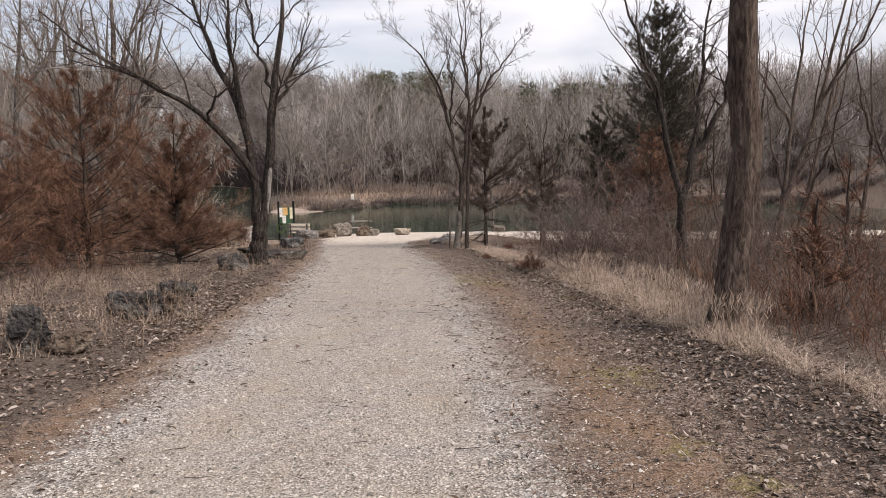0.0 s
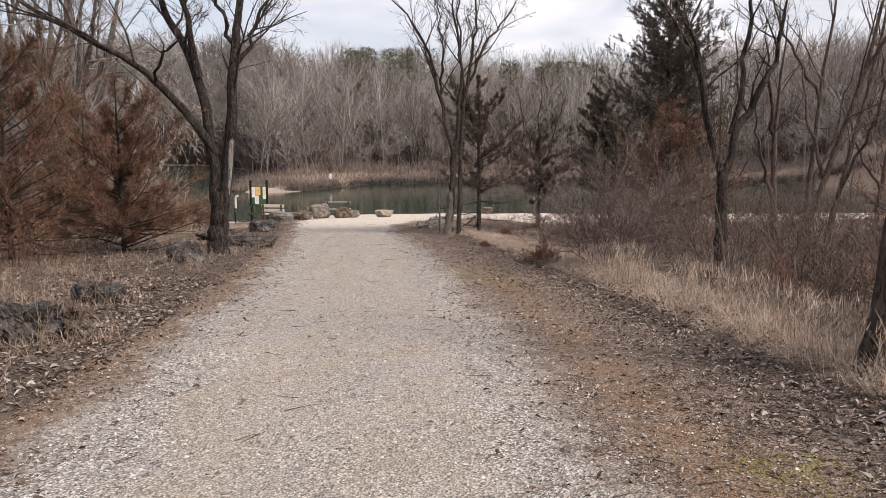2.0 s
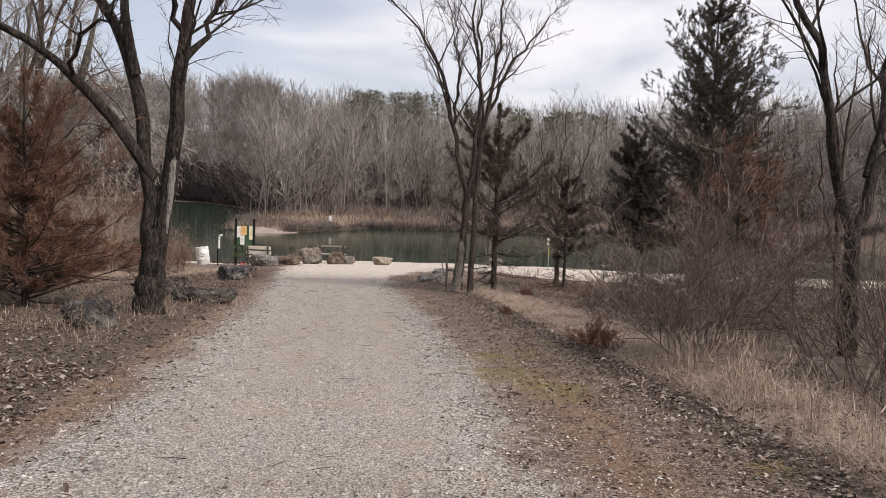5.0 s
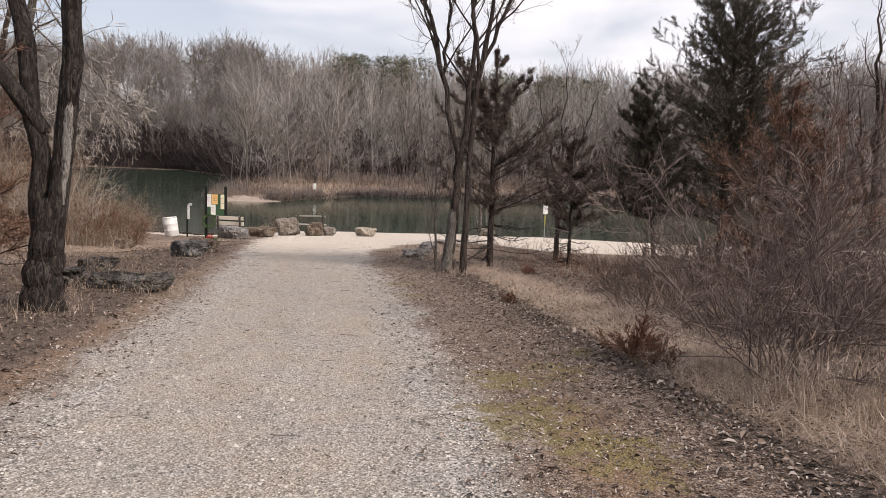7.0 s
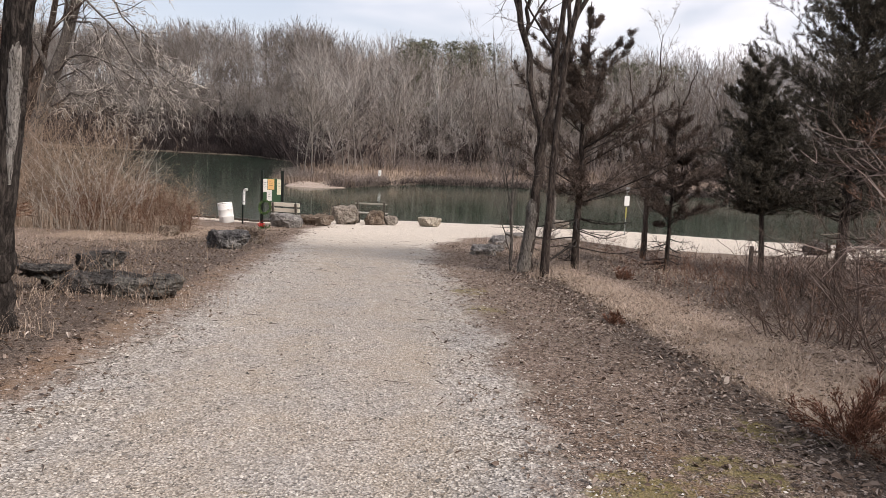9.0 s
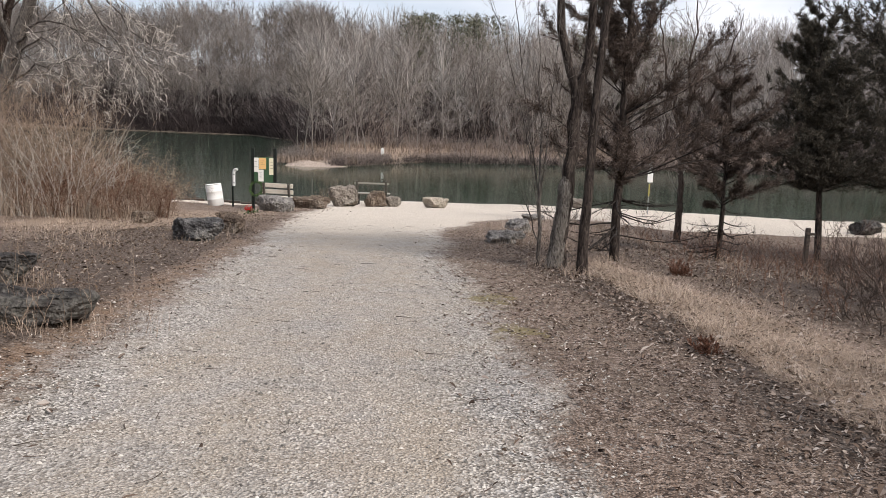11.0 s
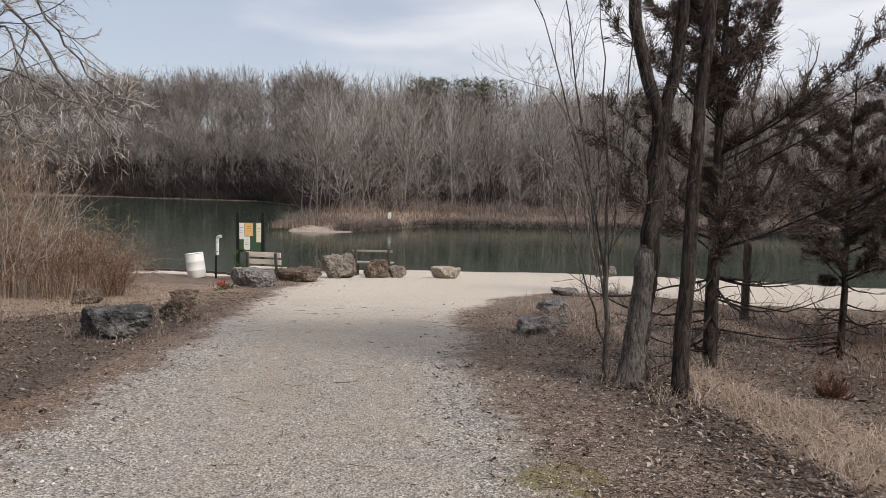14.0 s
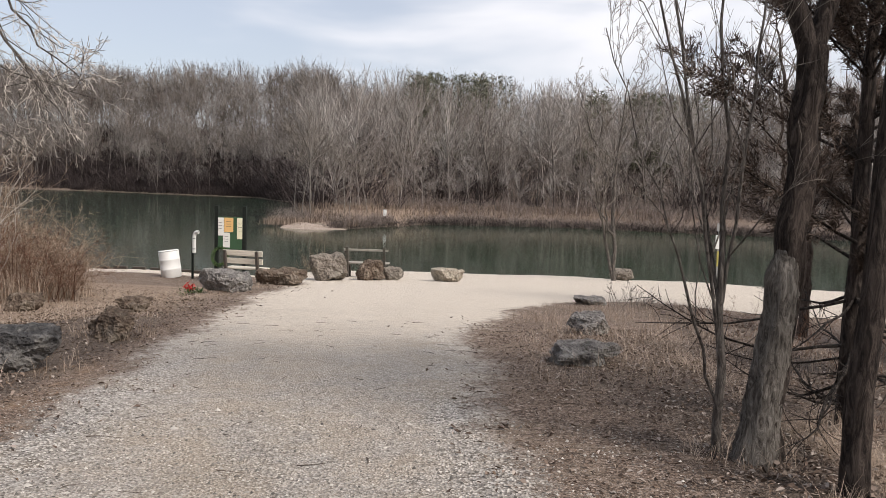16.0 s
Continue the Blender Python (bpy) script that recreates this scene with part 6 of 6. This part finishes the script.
def clumped(n, per, xr, yr, spread, rng, keep):
    cx, cy = rng.uniform(*xr, n), rng.uniform(*yr, n)
    x = (cx[:, None] + rng.normal(0, spread, (n, per))).ravel()
    y = (cy[:, None] + rng.normal(0, spread, (n, per))).ravel()
    k = keep(x, y)
    x, y = x[k], y[k]
    return np.stack([x, y, land(x, y) - 0.02], 1)


rng = np.random.default_rng(470)
g = clumped(4600, 26, (0.6, 4.8), (3.5, 33), 0.08, rng, lambda x, y: (waves(x, y, 2.6, 7) > 0.35 * step(x - verge(y), 0.5, 1.6) * (1 - step(y, 12, 15)) - 0.5) & (x > verge(y) + 0.02) & (x < verge(y) + grass_band(y) + 0.22 * waves(x, y, 1.7, 3)))
tagged(new("dry_grass", mesh("dry_grass", blades(g, 0.17 + 0.07 * (g[:, 1] < 12), 0.0034, 2.1, rng), STRAW)), "pale straw-coloured dry grass along the verge", "grass", kind="stuff")
g = clumped(320, 22, (2.5, 14), (4, 44), 0.12, rng, lambda x, y: (x > verge(y) + 1.2) & ((y < 40) | (x > 1)) & (y > 22) & (y < 41))
tagged(new("dry_grass", mesh("dry_grass", blades(g, 0.24, 0.005, 1.2, rng), STRAW)), "thin dry grass under brambles", "grass", kind="stuff")
g = clumped(750, 18, (-12, -3.6), (5, 40), 0.11, rng, lambda x, y: (x < path_left(y) - 1.0 - 0.8 * (y > 23)) & (x > -12))
tagged(new("dry_grass", mesh("dry_grass", blades(g, 0.22, 0.0045, 1.2, rng), STRAW)), "sparse dry grass among the rocks", "grass", kind="stuff")
g = clumped(260, 14, (-0.8, 3.2), (29.5, 40.5), 0.12, rng, lambda x, y: gravel_zone(x, y) < 0.3)
tagged(new("dry_grass", mesh("dry_grass", blades(g, 0.24, 0.005, 1.1, rng), STRAW)), "sparse dry grass inside the bend", "grass", kind="stuff")
x, y = rng.uniform(-25.5, -15.5, 1500), rng.uniform(105.6, 109, 1500)
y = y - 2.6 * (x < -20.8) * rng.random(1500)
tagged(new("far_reeds", mesh("far_reeds", blades(np.stack([x, y, np.maximum(land(x, y), POND + 0.25)], 1), 1.0, 0.06, 0.4, rng), REED)), "tan dead reeds behind the sand bank", "reeds", kind="stuff")
g = clumped(330, 14, (-15, -6.3), (33, 41), 0.14, rng, lambda x, y: gravel_zone(x, y) < 0.3)
tagged(new("dry_grass", mesh("dry_grass", blades(g, 0.13, 0.006, 1.4, rng), STRAW)), "short matted dry grass before the bank brush", "grass", kind="stuff")
feet = np.array([(-4.64, 19.3, 0.34), (3.14, 8.35, 0.32), (5.52, 17.6, 0.2), (0.42, 27.3, 0.24), (0.78, 26.3, 0.16), (1.6, 28.4, 0.2), (3.95, 29.7, 0.2), (-4.22, 10.25, 0.42), (-3.78, 10.45, 0.30), (-4.28, 7.75, 0.30),
                 (-4.35, 12.5, 0.42), (-4.85, 17.6, 0.4), (-4.1, 21.7, 0.5), (-4.7, 21.6, 0.5), (-5.5, 21.6, 0.48), (-5.62, 23.2, 0.4), (-5.62, 29.1, 0.46), (-5.8, 31.4, 0.36), (-0.12, 30.9, 0.4), (0.25, 33.4, 0.4), (7.4, 34.3, 0.2)])
who = np.repeat(np.arange(len(feet)), 150)
a, q = rng.uniform(0, 2 * math.pi, len(who)), rng.uniform(0.85, 1.7, len(who))
fx, fy = feet[who, 0] + np.cos(a) * feet[who, 2] * q, feet[who, 1] + np.sin(a) * feet[who, 2] * q * 0.8
g = np.stack([fx, fy, land(fx, fy) - 0.02], 1)
tagged(new("dry_grass", mesh("dry_grass", blades(g, 0.22, 0.0045, 1.0, rng), STRAW)), "tufts of dry grass round trunks and rocks", "grass", kind="stuff")
spot = rng.uniform(0, 1, (70, 2))
ty = 7.5 + 9.5 * spot[:, 0]
tx = verge(ty) + 0.3 + (grass_band(ty) - 0.15) * spot[:, 1]
tx, ty = (tx[:, None] + rng.normal(0, 0.10, (70, 26))).ravel(), (ty[:, None] + rng.normal(0, 0.10, (70, 26))).ravel()
g = np.stack([tx, ty, land(tx, ty) - 0.02], 1)
plume = slivers(g + np.array([0, 0, 0.36]) + rng.normal(0, 0.05, g.shape), unit(rng.normal(0, 0.35, g.shape) + [0.1, 0, 1]), rng.uniform(0.08, 0.16, len(g)), rng.uniform(0.006, 0.012, len(g)))
tagged(new("tall_dry_grass", mesh("tall_dry_grass", blades(g, 0.44, 0.0042, 0.6, rng) + [plume], STRAW)), "tall pale dry grass with feathery heads at the verge", "grass", kind="stuff")
g = clumped(420, 16, (-16.5, -10.4), (36.6, 39.4), 0.14, rng, lambda x, y: y > 36.4)
tagged(new("tall_dry_grass", mesh("tall_dry_grass", blades(g, 0.95, 0.009, 0.35, rng), STRAW)), "tall tan dry grass at the foot of the bank brush", "grass", kind="stuff")
wx, wy = rng.uniform(2.4, 10, 900), rng.uniform(19, 37, 900)
keep = wx > verge(wy) + grass_band(wy) + 0.15
wx, wy = wx[keep], wy[keep]
P, R = stems(np.stack([wx, wy, land(wx, wy) - 0.03], 1), rng.normal(0, 0.25, (len(wx), 3)) + [0, 0, 1], rng.uniform(0.25, 0.8, len(wx)), np.full(len(wx), 0.0034), np.full(len(wx), 0.0014), 6, 0.2, 0, rng)
Q, QR = offshoots(P, R, 7, 0.25, 1.0, 48, 0.34, 3, 0.2, 0.02, rng, 0.6, 0.1, 0.0018)
tagged(new("red_weeds", mesh("red_weeds", [tubes(P, R, 3), strips(Q, QR)], TWIG_RED)), "reddish dry weeds scattered under the cedars", "weeds", kind="stuff")
rock_spots = np.array([(-4.3, 7.7), (-3.9, 8.3), (-4.2, 9.9), (-3.8, 10.2), (-4.4, 12.2), (-5.2, 9.5), (-5.6, 11.5), (-6.2, 8.2), (-4.8, 17.2), (-4.2, 21.4), (-5.3, 21.2), (-5.5, 22.9), (-6.6, 13.5), (-5.9, 15.0)])
who = np.repeat(np.arange(len(rock_spots)), 30)
wx, wy = rock_spots[who, 0] + rng.normal(0, 0.32, len(who)), rock_spots[who, 1] + rng.normal(0, 0.32, len(who))
P, R = stems(np.stack([wx, wy, land(wx, wy) - 0.03], 1), rng.normal(0, 0.28, (len(who), 3)) + [0, 0, 1], rng.uniform(0.25, 0.75, len(who)), np.full(len(who), 0.0028), np.full(len(who), 0.0012), 6, 0.2, 0, rng)
Q, QR = offshoots(P, R, 5, 0.3, 1.0, 45, 0.3, 3, 0.2, 0.02, rng, 0.6, 0.1, 0.0014)
tagged(new("dry_weeds", mesh("dry_weeds", [tubes(P, R, 3), strips(Q, QR)], TWIG_TAN)), "thin dry weed stems standing among the rocks", "weeds", kind="stuff")
x = rng.uniform(-25, 24, 5000)
gg = rng.uniform(3.5, 12, 5000) + 1.2 * (x < -15)
y = far_shore(x) + gg
tagged(new("far_reeds", mesh("far_reeds", blades(np.stack([x, y, land(x, y)], 1), 0.95, 0.07, 0.35, rng), REED)), "tall tan dead reeds along the far shore", "reeds", kind="stuff")
x = rng.uniform(-18, 60, 3600)
y = far_shore(x) + rng.normal(0.2, 0.5, 3600)
P, R = stems(np.stack([x, y, np.maximum(land(x, y), POND - 0.1)], 1), rng.normal(0, 0.4, (3600, 3)) + [0, 0, 1], rng.uniform(0.4, 1.2, 3600), np.full(3600, 0.02), np.full(3600, 0.008), 4, 0.2, 0, rng)
Q, QR = offshoots(P, R, 5, 0.2, 1.0, 50, 0.4, 3, 0.2, 0.02, rng, 0.6, 0.1, 0.01)
# the shade-darkened brush colour again, along the waterline
tagged(new("shore_brush", mesh("shore_brush", [tubes(P, R, 3), strips(Q, QR)], SHADED_BRUSH)), "low dark brush along the far waterline", "brush", kind="stuff")


# ---- litter, twigs, loose gravel ----
def litter(n, seed, xr, yr, chance, size):
    rng = np.random.default_rng(seed)
    x, y = rng.uniform(*xr, n), rng.uniform(*yr, n)
    k = rng.uniform(0, 1, n) < chance(x, y)
    x, y = x[k], y[k]
    n = len(x)
    c = np.stack([x, y, land(x, y) + rng.uniform(0.004, 0.03, n)], 1)
    a = rng.uniform(0, 2 * math.pi, n)
    tilt, roll = rng.normal(0, 0.3, n), rng.normal(0, 0.3, n)
    u = np.stack([np.cos(a), np.sin(a), tilt], 1)
    w = np.stack([-np.sin(a), np.cos(a), roll], 1)
    size = size * np.clip(rng.lognormal(-0.1, 0.35, n), 0.4, 1.35)
    L, W = size * rng.uniform(0.6, 1.4, n), size * rng.uniform(0.3, 0.8, n)
    curl = np.stack([0 * L, 0 * L, W * rng.uniform(0.05, 0.45, n)], 1)
    u, w = u * L[:, None] / 2, w * W[:, None] / 2
    V = np.stack([c - u, c - u * 0.2 + w + curl, c + u * 0.55 + w * 0.6 + curl, c + u, c + u * 0.45 - w * 0.7 + curl, c - u * 0.3 - w + curl], 1)
    i = np.arange(n)[:, None] * 6
    return [(V.reshape(-1, 3), i + np.array([[0, 1, 2, 3]])), (V.reshape(-1, 3), i + np.array([[0, 3, 4, 5]]))]


def chance_right(x, y):
    d = verge(y) - x
    return np.clip(1.15 * np.exp(-((d - 0.25) / 0.55) ** 2) + 0.48 * (1 - gravel_zone(x, y)) + 0.5 * (y < 8) * (d < 1.3) * (d > -0.8) + 0.005, 0, 1) * (d > -2.5)


tagged(new("leaf_litter", mesh("leaf_litter", litter(150000, 500, (-1.5, 6), (1.5, 34), chance_right, 0.034), LEAF)), "curled grey-brown dead leaves along the verge", "leaves", kind="stuff")
tagged(new("leaf_litter", mesh("leaf_litter", litter(76000, 501, (-11.5, -1.5), (1.5, 43), lambda x, y: np.clip((0.62 - 0.3 * step(y, 16, 26)) * (1 - gravel_zone(x, y)) + 0.003, 0, 1), 0.045), LEAF)), "curled brown dead leaves among rocks and grass", "leaves", kind="stuff")

tagged(new("leaf_litter", mesh("leaf_litter", litter(32000, 502, (1.2, 11), (18, 40), lambda x, y: np.clip(0.45 * (x > verge(y) + 1.0) * (1 - gravel_zone(x, y)), 0, 1), 0.05), LEAF)), "curled brown dead leaves under cedars and brambles", "leaves", kind="stuff")

tagged(new("leaf_litter", mesh("leaf_litter", litter(34000, 503, (0.4, 4.2), (2.0, 28), lambda x, y: np.clip(np.exp(-((verge(y) - x - 0.15) / (0.28 + 0.45 * (y < 8))) ** 2), 0, 1) * (0.95 - 0.3 * (y > 17)), 0.05), LEAF)), "large curled dead leaves heaped at the verge", "leaves", kind="stuff")
tagged(new("leaf_litter", mesh("leaf_litter", litter(20000, 504, (-5.6, -2.4), (2.5, 15), lambda x, y: np.clip(0.75 * (path_left(y) - x > 0.35), 0, 1) * np.clip(waves(x, y, 2.0, 4) + 0.6, 0, 1), 0.056), LEAF)), "large dead leaves gathered below the rocks", "leaves", kind="stuff")

tagged(new("leaf_litter", mesh("leaf_litter", litter(46000, 505, (-6, 2.2), (1.8, 30), lambda x, y: np.clip(0.85 * np.exp(-((x - path_left(y) + 0.05) / 0.33) ** 2) + 0.6 * np.exp(-((x - path_right(y) - 0.15) / 0.35) ** 2), 0, 1) * np.clip(0.55 + waves(x, y, 3.1, 5), 0, 1), 0.024), LEAF_DARK)), "small dark leaf scraps along the gravel's edges", "leaves", kind="stuff")

for seed, size, mat, lab in ((506, 0.032, LEAF, "small brown dead leaves strewn beside the gravel"), (507, 0.036, LEAF_DARK, "rust-brown dead leaves strewn beside the gravel")):
    tagged(new("leaf_litter", mesh("leaf_litter", litter(42000, seed, (-10, -2.3), (8, 36), lambda x, y: np.clip(0.8 * step(path_left(y) - x, 0.1, 0.6) * (1 - step(path_left(y) - x, 3.0, 5.5)) * np.clip(0.6 + waves(x, y, 2.2, seed), 0.1, 1), 0, 1), size), mat)), lab, "leaves", kind="stuff")


def fallen_twigs(n, seed):
    rng = np.random.default_rng(seed)
    x, y = rng.uniform(-5, 3.2, n), rng.uniform(2, 34, n)
    z = land(x, y) + 0.008
    a = rng.uniform(0, 2 * math.pi, n)
    P, R = stems(np.stack([x, y, z], 1), np.stack([np.cos(a), np.sin(a), 0 * a], 1), rng.uniform(0.04, 0.27, n), rng.uniform(0.0018, 0.0042, n), np.full(n, 0.001), 5, 0.22, 0, rng)
    P[..., 2] = land(P[..., 0], P[..., 1]) + 0.009
    return [tubes(P, R, 4)]


tagged(new("fallen_twigs", mesh("fallen_twigs", fallen_twigs(720, 510), TWIG)), "small dark fallen twigs scattered over gravel", "twigs", kind="stuff")


def pebbles(n, seed, xr, yr, size):
    rng = np.random.default_rng(seed)
    x, y = rng.uniform(*xr, n), yr[0] + (yr[1] - yr[0]) * rng.uniform(0, 1, n) ** 1.15
    c = (x - path_left(y)) / (path_right(y) - path_left(y))
    k = rng.uniform(0.05, 1, n) < gravel_zone(x, y) * np.clip(0.3 + np.exp(-((c - 0.06) / 0.17) ** 2) + np.exp(-((c - 0.93) / 0.12) ** 2) + 0.3 * np.exp(-((c - 0.55) / 0.08) ** 2), 0, 1) + 0.28 * (x > path_right(y)) * (x < verge(y) - 0.3) * (1 - 0.6 * step(x - path_right(y), 0.5, 1.3))
    x, y = x[k], y[k]
    n = len(x)
    o = np.array([[1, 0, 0], [0, 1, 0], [-1, 0, 0], [0, -1, 0], [0, 0, 0.75], [0, 0, -0.6]], float)
    a = rng.uniform(0, 2 * math.pi, n)
    V = o[None] * rng.uniform(0.55, 1.35, (n, 6, 1)) * (size * rng.lognormal(0, 0.35, n))[:, None, None]
    c, s = np.cos(a)[:, None], np.sin(a)[:, None]
    V = np.stack([V[..., 0] * c - V[..., 1] * s, V[..., 0] * s + V[..., 1] * c, V[..., 2]], -1) + np.stack([x, y, land(x, y) + 0.002], 1)[:, None]
    f = np.array([[0, 1, 4], [1, 2, 4], [2, 3, 4], [3, 0, 4]])
    return [(V.reshape(-1, 3), (np.arange(n)[:, None, None] * 6 + f).reshape(-1, 3))]


tagged(new("loose_gravel", mesh("loose_gravel", pebbles(170000, 520, (-5, 2.2), (1.8, 28), 0.0076), GRAVEL)), "loose pale crushed gravel on the track", "gravel", kind="stuff")
